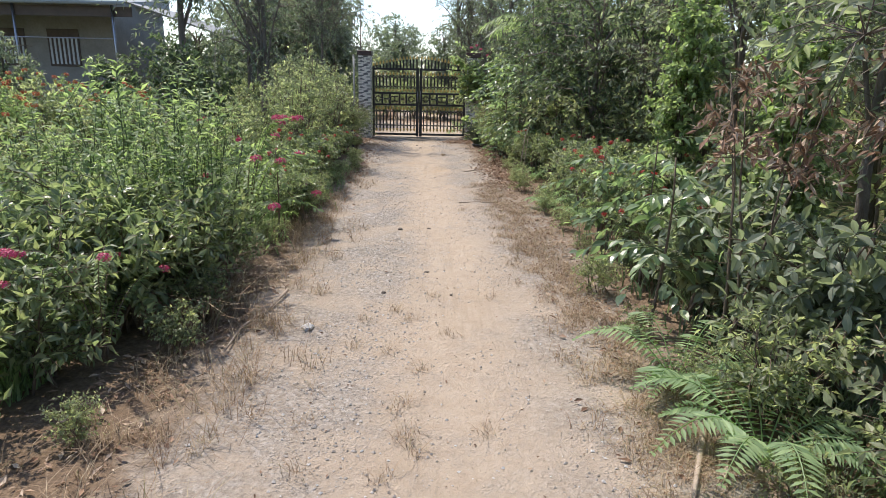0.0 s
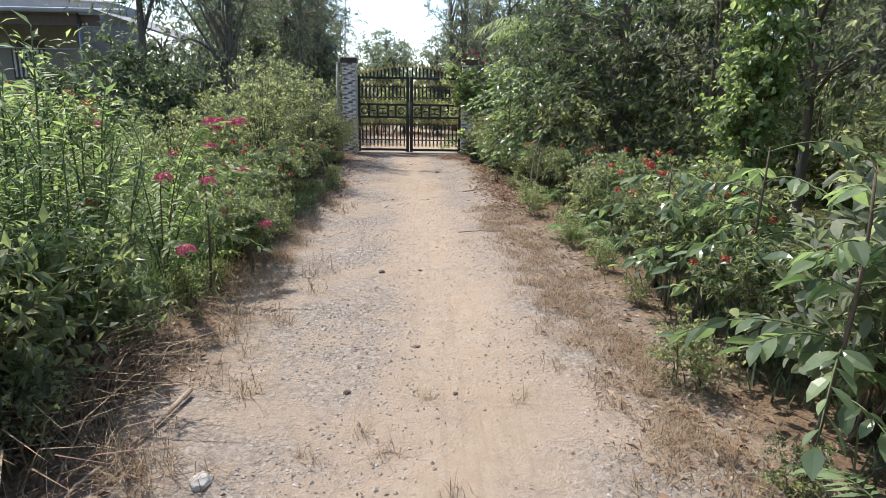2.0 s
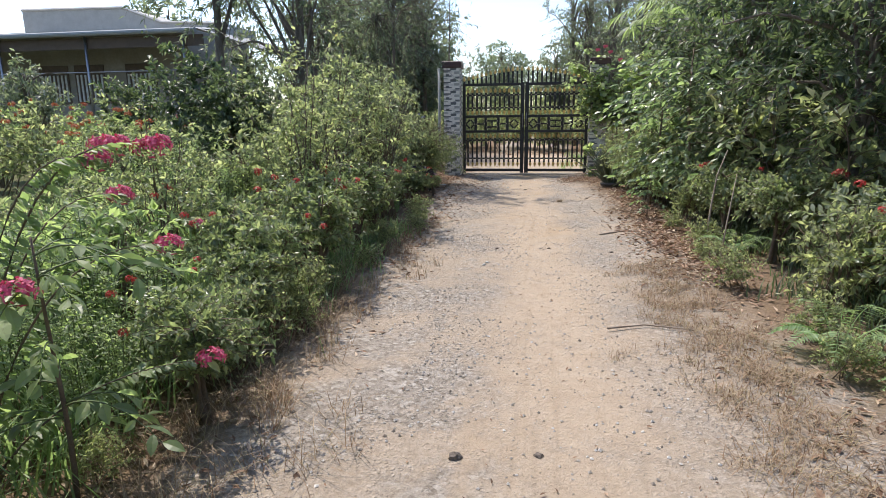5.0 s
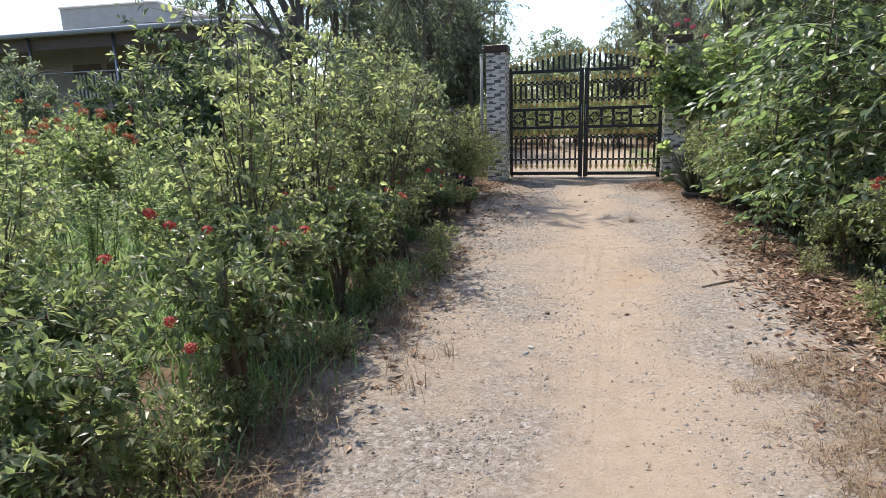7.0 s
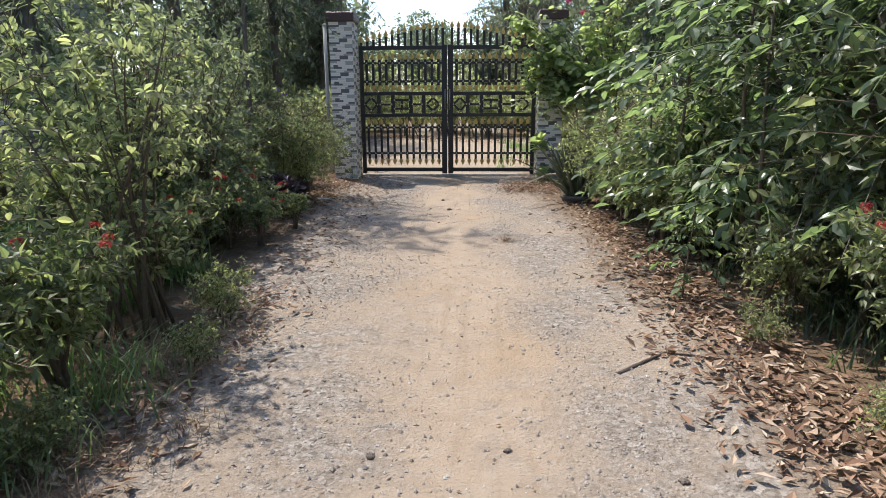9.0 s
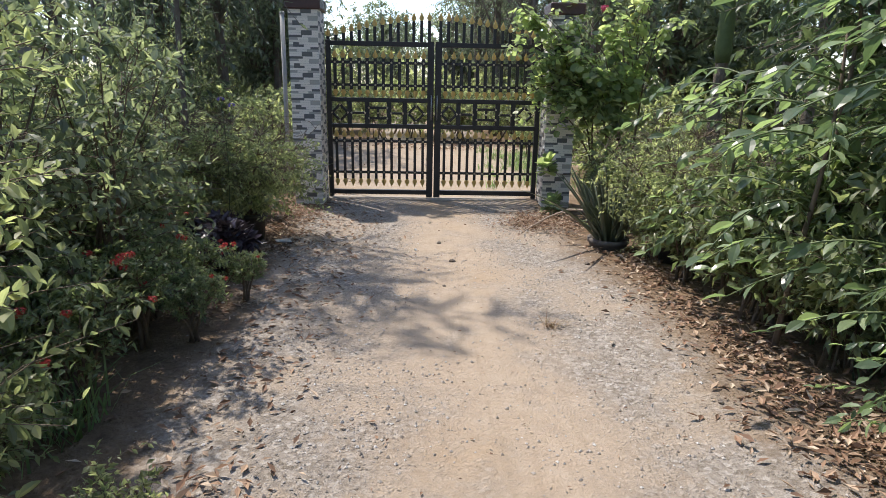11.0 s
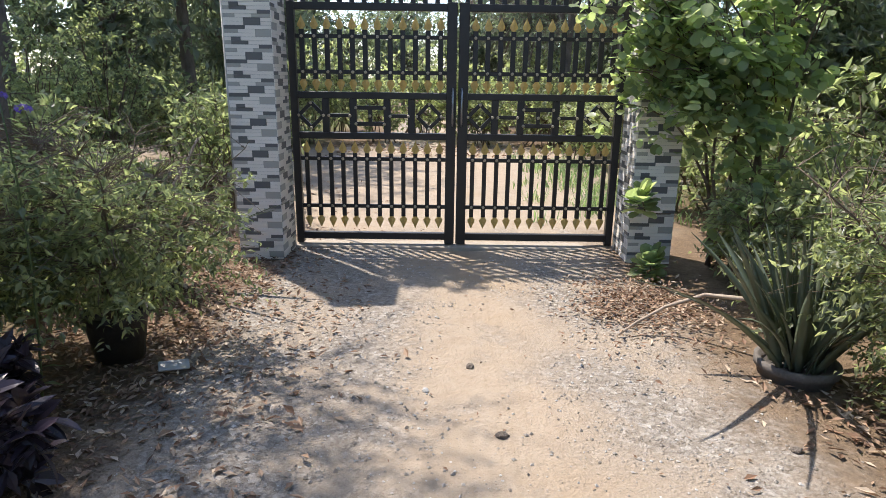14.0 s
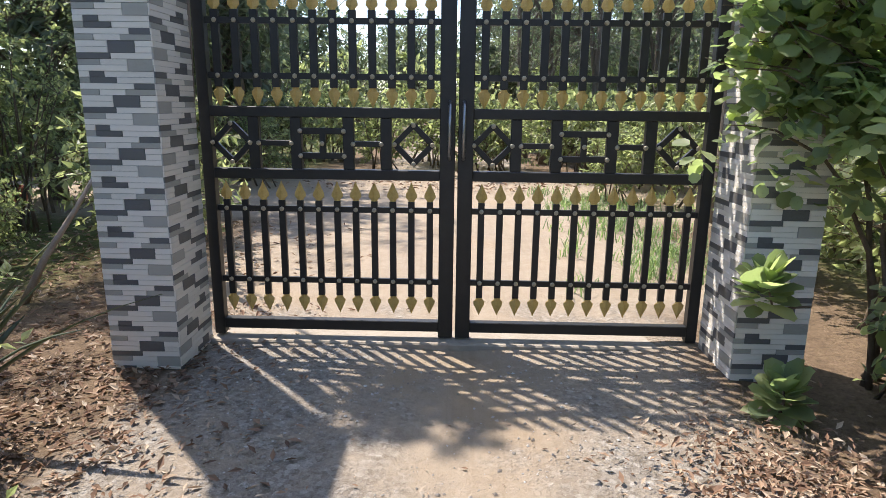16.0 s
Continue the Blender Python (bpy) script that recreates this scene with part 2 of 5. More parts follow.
MAT_GREEN_STEM = grain_mat("green_stem", (0.05, 0.08, 0.025), (0.12, 0.15, 0.05), 14, 0.6)
MAT_DRY_WOOD = grain_mat("bleached_dead_wood", (0.22, 0.16, 0.11), (0.42, 0.34, 0.26), 12, 0.9)
MAT_PEBBLE = island_mat("grey_pebbles", [(0, (0.25, 0.21, 0.17)), (0.25, (0.36, 0.32, 0.27)), (0.7, (0.46, 0.42, 0.37)), (1, (0.68, 0.65, 0.60))], 0.85)
MAT_LITTER = island_mat("dry_leaf_litter", [(0, (0.11, 0.06, 0.035)), (0.35, (0.28, 0.155, 0.09)), (0.7, (0.46, 0.31, 0.20)), (1, (0.66, 0.54, 0.40))], 0.75, 0.15)
MAT_HAY = island_mat("straw_grass", [(0, (0.20, 0.12, 0.07)), (0.5, (0.38, 0.26, 0.15)), (0.85, (0.52, 0.41, 0.26)), (1, (0.24, 0.22, 0.09))], 0.7, 0.25)
MAT_GRASS = leaf_mat("lush_grass", (0.05, 0.10, 0.02), (0.09, 0.17, 0.035), (0.16, 0.25, 0.06), 0.4, 0.5, (0.3, 0.27, 0.1))
MAT_LEAF_IXORA = leaf_mat("ixora_leaf", (0.048, 0.074, 0.025), (0.10, 0.14, 0.044), (0.185, 0.21, 0.07), 0.46, 0.33, (0.14, 0.13, 0.04))
MAT_LEAF_BRIGHT = leaf_mat("bright_green_leaf", (0.055, 0.095, 0.018), (0.11, 0.175, 0.034), (0.21, 0.28, 0.06), 0.5, 0.42)
MAT_LEAF_OLIVE = leaf_mat("olive_leaf", (0.07, 0.09, 0.036), (0.135, 0.165, 0.064), (0.26, 0.275, 0.105), 0.55, 0.42, (0.26, 0.22, 0.09))
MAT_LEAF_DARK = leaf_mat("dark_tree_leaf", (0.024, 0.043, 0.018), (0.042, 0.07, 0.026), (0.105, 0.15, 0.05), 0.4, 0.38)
MAT_LEAF_GUM = leaf_mat("grey_green_leaf", (0.05, 0.068, 0.042), (0.09, 0.118, 0.072), (0.15, 0.18, 0.11), 0.42, 0.42)
MAT_LEAF_BIG = leaf_mat("broad_green_leaf", (0.035, 0.068, 0.024), (0.065, 0.12, 0.04), (0.17, 0.26, 0.07), 0.44, 0.3)
MAT_LEAF_VINE = leaf_mat("scalloped_leaf", (0.08, 0.125, 0.04), (0.15, 0.21, 0.065), (0.29, 0.34, 0.11), 0.54, 0.38, (0.3, 0.22, 0.06))
MAT_LEAF_PURPLE = leaf_mat("purple_black_leaf", (0.016, 0.010, 0.016), (0.032, 0.018, 0.030), (0.06, 0.035, 0.055), 0.12, 0.3)
MAT_LEAF_DUSTY = leaf_mat("dusty_shrub_leaf", (0.055, 0.075, 0.04), (0.11, 0.14, 0.075), (0.21, 0.24, 0.13), 0.44, 0.5)
MAT_LEAF_FERN = leaf_mat("fern_green", (0.065, 0.13, 0.035), (0.12, 0.22, 0.055), (0.20, 0.31, 0.08), 0.48, 0.5)
MAT_SNAKE = leaf_mat("snake_plant_blade", (0.03, 0.06, 0.03), (0.06, 0.09, 0.045), (0.13, 0.14, 0.06), 0.15, 0.35)
MAT_RED = island_mat("red_petal", [(0, (0.42, 0.02, 0.02)), (0.6, (0.66, 0.045, 0.04)), (1, (0.75, 0.11, 0.09))], 0.6, 0.25)
MAT_PINK = island_mat("pink_petal", [(0, (0.5, 0.03, 0.11)), (0.6, (0.72, 0.07, 0.20)), (1, (0.8, 0.22, 0.34))], 0.6, 0.25)
MAT_ORANGE = island_mat("orange_petal", [(0, (0.5, 0.09, 0.03)), (0.6, (0.66, 0.17, 0.06)), (1, (0.7, 0.28, 0.12))], 0.6, 0.25)
MAT_VIOLET = island_mat("purple_flower_petal", [(0, (0.12, 0.06, 0.5)), (1, (0.3, 0.2, 0.75))], 0.6, 0.25)
MAT_POT = grain_mat("grey_cement_pot", (0.06, 0.052, 0.045), (0.16, 0.14, 0.12), 8, 0.9, 0.4, 0.006)
MAT_POT_RED = grain_mat("faded_red_plastic", (0.42, 0.10, 0.06), (0.56, 0.17, 0.10), 9, 0.55)
MAT_POT_BLACK = grain_mat("black_plastic_pot", (0.022, 0.02, 0.018), (0.07, 0.06, 0.05), 10, 0.5)
# mottled cream plaster, its tone lowered to carry the veranda's shade
MAT_PLASTER = grain_mat("shade_toned_cream_plaster", (0.20, 0.18, 0.15), (0.34, 0.31, 0.27), 1.5, 0.9, 0.2, 0.004)
MAT_ROOF = grain_mat("grey_corrugated_metal", (0.20, 0.215, 0.22), (0.34, 0.355, 0.36), 1.2, 0.75, 0.1, 0.002)
MAT_SHUTTER = grain_mat("white_painted_shutter", (0.5, 0.5, 0.48), (0.68, 0.68, 0.66), 6, 0.6)
# dark wood of the windows, also the colour of the eaves' shade strip
MAT_WOOD_AND_SHADE = grain_mat("dark_door_wood", (0.05, 0.035, 0.025), (0.12, 0.08, 0.055), 5, 0.6)


# ---- geometry helpers ----
def mesh_of(geo, mat, smooth_shade=False):
    v, f = geo
    me = bpy.data.meshes.new("mesh")
    me.from_pydata(np.asarray(v).tolist() if not isinstance(v, list) else v, [], f if isinstance(f, list) else f.tolist())
    me.materials.append(mat)
    if smooth_shade:
        me.polygons.foreach_set("use_smooth", [True] * len(me.polygons))
    me.update()
    return me


def part(name, geo, mat, parent, label="", smooth_shade=False, loc=None):
    """One mesh object under a thing or a part."""
    ob = new(name, geo if isinstance(geo, bpy.types.Mesh) else mesh_of(geo, mat, smooth_shade))
    ob.parent = parent
    if loc is not None:
        ob.location = loc
    if label:
        tagged(ob, label)
    return ob


def join(*geos):
    vs, fs, o = [], [], 0
    for v, f in geos:
        vs.extend(np.asarray(v).tolist())
        fs.extend([[i + o for i in q] for q in (f if isinstance(f, list) else f.tolist())])
        o += len(v)
    return vs, fs


def box(x0, y0, z0, x1, y1, z1, c=0.0):
    """A box; c: chamfer of its edges."""
    if c <= 0:
        v = [(x, y, z) for z in (z0, z1) for y in (y0, y1) for x in (x0, x1)]
        return v, [[0, 2, 3, 1], [4, 5, 7, 6], [0, 1, 5, 4], [2, 6, 7, 3], [0, 4, 6, 2], [1, 3, 7, 5]]
    bm = bmesh.new()
    bmesh.ops.create_cube(bm, size=1.0)
    for q in bm.verts:
        q.co = Vector(((x0 + x1) / 2 + q.co.x * (x1 - x0), (y0 + y1) / 2 + q.co.y * (y1 - y0), (z0 + z1) / 2 + q.co.z * (z1 - z0)))
    bmesh.ops.bevel(bm, geom=bm.edges[:], offset=c, segments=1, affect="EDGES")
    bm.verts.index_update()
    out = [tuple(q.co) for q in bm.verts], [[q.index for q in fc.verts] for fc in bm.faces]
    bm.free()
    return out


def tube(pts, radii, sides=5):
    """A tapered tube along points."""
    pts = np.asarray(pts, float)
    n = len(pts)
    tang = np.gradient(pts, axis=0)
    tang /= np.linalg.norm(tang, axis=1)[:, None] + 1e-9
    ref = np.where(np.abs(tang[:, 2:3]) > 0.9, np.array([[1.0, 0, 0]]), np.array([[0, 0, 1.0]]))
    u = np.cross(tang, ref)
    u /= np.linalg.norm(u, axis=1)[:, None] + 1e-9
    w = np.cross(tang, u)
    a = np.arange(sides) * 2 * np.pi / sides
    ring = pts[:, None] + np.asarray(radii)[:, None, None] * (np.cos(a)[None, :, None] * u[:, None] + np.sin(a)[None, :, None] * w[:, None])
    v = ring.reshape(-1, 3)
    i, j = np.meshgrid(np.arange(n - 1), np.arange(sides), indexing="ij")
    k = (j + 1) % sides
    f = np.stack([i * sides + j, i * sides + k, (i + 1) * sides + k, (i + 1) * sides + j], -1).reshape(-1, 4).tolist()
    if sides > 3:
        f.append([(n - 1) * sides + q for q in range(sides)])
        f.append([q for q in range(sides)][::-1])
    return v, f


def lathe(profile, sides=16):
    """A round thing from (radius, height) pairs, open at neither end."""
    v, f = [], []
    for r, z in profile:
        v += [(r * math.cos(2 * math.pi * k / sides), r * math.sin(2 * math.pi * k / sides), z) for k in range(sides)]
    for i in range(len(profile) - 1):
        f += [[i * sides + k, i * sides + (k + 1) % sides, (i + 1) * sides + (k + 1) % sides, (i + 1) * sides + k] for k in range(sides)]
    f.append(list(range(sides))[::-1])
    f.append([(len(profile) - 1) * sides + k for k in range(sides)])
    return v, f


def unit(a):
    return a / (np.linalg.norm(a, axis=-1, keepdims=True) + 1e-9)


def leaves(pos, way, up, length, width, fold=0.18, droop=0.18, rich=False):
    """Leaf blades as one mesh: folded along the midrib, tip drooping. rich: rounder outline."""
    d = unit(way)
    n = unit(up - d * np.sum(up * d, 1)[:, None])
    s = np.cross(d, n)
    L, W = np.asarray(length)[:, None], np.asarray(width)[:, None]
    if rich:
        rows = [pos]
        for t, w in ((0.22, 0.62), (0.5, 1.0), (0.78, 0.7)):
            c = pos + d * L * t - n * droop * L * t * t
            rows += [c + s * W * w / 2 + n * fold * W * w, c, c - s * W * w / 2 + n * fold * W * w]
        rows.append(pos + d * L - n * droop * L)
        q = np.stack(rows, 1)
        f = [[0, 1, 2], [0, 2, 3], [1, 4, 5, 2], [2, 5, 6, 3], [4, 7, 8, 5], [5, 8, 9, 6], [7, 10, 8], [8, 10, 9]]
        m = 11
    else:
        c = pos + d * L * 0.42 - n * droop * L * 0.15
        rows = [pos, c + s * W / 2 + n * fold * W, c, c - s * W / 2 + n * fold * W, pos + d * L - n * droop * L]
        q = np.stack(rows, 1)
        f = [[0, 1, 2], [0, 2, 3], [1, 4, 2], [2, 4, 3]]
        m = 5
    base = np.arange(len(pos)) * m
    faces = []
    for tri in f:
        faces.append((base[:, None] + np.array(tri)[None]).tolist())
    return q.reshape(-1, 3), [fc for grp in faces for fc in grp]


def in_crown(r, k, rx, ry, z0, z1, bias=0.45, lumps=0.35):
    """Points in a lumpy crown, denser towards its skin."""
    d = unit(r.normal(size=(k, 3)))
    ph = r.uniform(0, 6.28, 6)
    lump = 1 + lumps * (0.5 * np.sin(3 * d[:, 0] + ph[0]) * np.sin(4 * d[:, 2] + ph[1]) + 0.5 * np.sin(5 * d[:, 1] + ph[2] + 3 * d[:, 2]))
    full = np.max(np.abs(d), axis=1) ** 0.55
    q = d * (r.uniform(0, 1, k) ** bias * lump / full * 0.9)[:, None]
    return q * np.array([rx, ry, (z1 - z0) / 2]) + np.array([0, 0, (z0 + z1) / 2])


def woody(r, stems, crown, twigs, per, leaf, thick=0.012, twig_r=0.0035, tilt=0.6, rich=False, limb_frac=None, spread=0.08, hang=0.0):
    """Stems, twigs and leaves of a bush or tree. Returns the wood and the leaf meshes.
    stems: how many; crown: rx, ry, z0, z1; leaf: length, width; limb_frac: a tree with one trunk, branching from there."""
    rx, ry, z0, z1 = crown
    wood, marks = [], []
    if limb_frac is None:
        for _ in range(stems):
            a = r.uniform(0, 6.28)
            b0 = np.array([math.cos(a), math.sin(a), 0]) * spread * r.uniform(0.2, 1)
            top = in_crown(r, 1, rx * 0.75, ry * 0.75, z0 + (z1 - z0) * 0.45, z1 * 0.97)[0]
            t = np.linspace(0, 1, 9)[:, None]
            mid = (b0 + top) / 2 * np.array([0.55, 0.55, 1.05])
            p = (1 - t) ** 2 * b0 + 2 * t * (1 - t) * mid + t * t * top + r.normal(0, 0.012, (9, 3)) * t
            wood.append(tube(p, np.linspace(thick, twig_r, 9) * r.uniform(0.7, 1.2), 5))
            marks.append(p[3:])
    else:
        t = np.linspace(0, 1, 9)[:, None]
        top = np.array([r.uniform(-0.2, 0.2), r.uniform(-0.2, 0.2), z0 + (z1 - z0) * 0.85])
        p = t * top + np.sin(t * 3) * r.normal(0, 0.06, (1, 3))
        p[:, 2] = np.linspace(-0.05, top[2], 9)
        wood.append(tube(p, thick * (1.25 - 1.05 * t[:, 0] ** 0.8), 8))
        marks.append(p[5:])
        for _ in range(stems):
            u = r.uniform(limb_frac, 0.95)
            b0 = np.array([np.interp(u, t[:, 0], p[:, k]) for k in range(3)])
            e = in_crown(r, 1, rx * 0.85, ry * 0.85, z0, z1)[0]
            e[2] = max(e[2], b0[2] + 0.1 * (z1 - z0))
            s = np.linspace(0, 1, 8)[:, None]
            mid = (b0 + e) / 2 + np.array([0, 0, 0.12 * (z1 - z0)])
            q = (1 - s) ** 2 * b0 + 2 * s * (1 - s) * mid + s * s * e + r.normal(0, 0.03, (8, 3)) * s
            wood.append(tube(q, np.linspace(thick * 0.45, twig_r * 1.5, 8), 5))
            marks.append(q[2:])
    marks = np.concatenate(marks)
    ends = in_crown(r, twigs, rx, ry, z0, z1)
    P, D = [], []
    for e in ends:
        dd = np.linalg.norm(marks - e, axis=1) + 0.8 * np.maximum(0, marks[:, 2] - e[2] + 0.05 * (z1 - z0))
        k = marks[np.argmin(dd + r.uniform(0, 0.15 * rx, len(marks)))]
        s = np.linspace(0, 1, 3)[:, None]
        ln = np.linalg.norm(e - k)
        q = k + (e - k) * s + np.array([0, 0, 0.10 * ln]) * np.sin(s * 3.14) - np.array([0, 0, hang * ln]) * s * s
        wood.append(tube(q, np.linspace(twig_r, twig_r * 0.5, 3), 3))
        u = np.sort(r.uniform(0.25, 1.0, per))
        u[-1] = 1.0
        for i, uu in enumerate(u):
            P.append([np.interp(uu, s[:, 0], q[:, c]) for c in range(3)])
            D.append((e - k) / (ln + 1e-6))
    P, D = np.array(P), np.array(D)
    side = np.cross(D, r.normal(size=D.shape))
    way = unit(D * 0.55 + unit(side) * 0.9 + np.array([0, 0, -0.15 - hang]))
    up = unit(np.array([[0, 0, 1.0]]) + r.normal(0, tilt, P.shape))
    k = len(P)
    sc = r.uniform(0.65, 1.2, k)
    return join(*wood), leaves(P, way, up, leaf[0] * sc, leaf[1] * sc * r.uniform(0.85, 1.15, k), rich=rich), ends


def flower_head(r, size, count=34):
    """A dome of small four-petalled florets."""
    d = unit(r.normal(size=(count, 3)) * np.array([1, 1, 0.7]) + np.array([0, 0, 0.45]))
    P, W, U = [], [], []
    for q in d:
        a, b = unit(np.cross(q, [0.3, 0.7, 0.2])), None
        b = np.cross(q, a)
        for k in range(4):
            an = k * math.pi / 2 + r.uniform(-0.2, 0.2)
            P.append(q * size * np.array([1, 1, 0.7]) * r.uniform(0.75, 1.1))
            W.append(a * math.cos(an) + b * math.sin(an) + q * 0.25)
            U.append(q)
    k = len(P)
    return leaves(np.array(P), np.array(W), np.array(U), np.full(k, size * 0.34), np.full(k, size * 0.24), 0.05, 0.05)


def thing(name, label, category, group="", kind=""):
    return tagged(new(name), label, category, group, kind)


KINDS = {}


def plant(kind, build, x, y, z=0.0, turn=0.0, size=1.0, label="", lean=(0, 0)):
    """One plant of a kind: built the first time, copied after that."""
    m = pose(x, y, z, lean[0], lean[1], turn) @ Matrix.Scale(size, 4)
    if kind not in KINDS:
        KINDS[kind] = (build(), size)
        ob = KINDS[kind][0]
        ob.matrix_basis = m
    else:
        first, s0 = KINDS[kind]
        ob = copy_thing(first, pose(x, y, z, lean[0], lean[1], turn) @ Matrix.Scale(size / s0, 4))
    if label:
        tagged(ob, label)
    return ob


# ---- ground ----
def axis(lo, hi, step, far):
    out, s = list(np.arange(lo, hi + 1e-6, step)), step
    a = b = None
    a, b = lo, hi
    while b < far:
        s *= 1.5
        a, b = a - s, b + s
        out = [a] + out + [b]
    return np.array(out)


def relief(x, y):
    c = 0.05 + 0.75 * np.clip((-y - 0.5) / 14.5, 0, 1) ** 1.2
    off = x - c
    rut = -0.018 * np.exp(-((np.abs(off + 0.05) - 0.0) / 0.35) ** 2) * (y < 0)
    verge = 0.02 * np.exp(-((off - 1.25) / 0.25) ** 2)
    low = -0.10 * np.clip((-off - 2.3) / 1.0, 0, 1) * (y < -1)
    wob = 0.012 * np.sin(1.7 * x + 0.6 * y) * np.sin(0.9 * y) + 0.006 * np.sin(5.1 * x + 2.2 * y) + 0.005 * np.sin(3.3 * y - 4.0 * x)
    return np.where((np.abs(x) < 12) & (np.abs(y) < 40), rut + verge + low + wob, 0.0)


gx, gy = axis(-4.5, 5.5, 0.11, 900), axis(-22.0, 10.0, 0.13, 900)
X, Y = np.meshgrid(gx, gy)
Z = relief(X, Y)
nx, ny = len(gx), len(gy)
i, j = np.meshgrid(np.arange(ny - 1), np.arange(nx - 1), indexing="ij")
quads = np.stack([i * nx + j, i * nx + j + 1, (i + 1) * nx + j + 1, (i + 1) * nx + j], -1).reshape(-1, 4)
ground = new("ground", mesh_of((np.stack([X, Y, Z], -1).reshape(-1, 3), quads), MAT_GROUND, True))
tagged(ground, "pale sandy dirt track with gravel shoulders and brown soil", "ground", kind="structure")


def gz(x, y):
    return float(relief(np.array(x), np.array(y)))


# ---- gate ----
def spear_tip():
    """A flat leaf-shaped spear head with a collar, pointing up."""
    bm = bmesh.new()
    prof = [(0.017, 0.0), (0.018, 0.010), (0.033, 0.026), (0.031, 0.044), (0.015, 0.078), (0.0, 0.112)]
    rings = []
    for w, z in prof[:-1]:
        rings.append([bm.verts.new((sx * w, sy * min(w, 0.013) * 0.8, z)) for sx, sy in ((1, 0), (0, 1), (-1, 0), (0, -1))])
    tip = bm.verts.new((0, 0, prof[-1][1]))
    for a, b in zip(rings, rings[1:]):
        for k in range(4):
            bm.faces.new((a[k], a[(k + 1) % 4], b[(k + 1) % 4], b[k]))
    for k in range(4):
        bm.faces.new((rings[-1][k], rings[-1][(k + 1) % 4], tip))
    bm.faces.new(rings[0][::-1])
    me = bpy.data.meshes.new("mesh")
    bm.to_mesh(me)
    bm.free()
    me.materials.append(MAT_GOLD)
    return me


def stud_mesh():
    bm = bmesh.new()
    bmesh.ops.create_icosphere(bm, subdivisions=2, radius=0.0135)
    for v in bm.verts:
        v.co.y = max(v.co.y * 0.8, -0.008) if v.co.y < 0 else v.co.y * 0.3
    me = bpy.data.meshes.new("mesh")
    bm.to_mesh(me)
    bm.free()
    me.materials.append(MAT_STUD)
    me.polygons.foreach_set("use_smooth", [True] * len(me.polygons))
    return me


TIP, STUD = spear_tip(), stud_mesh()


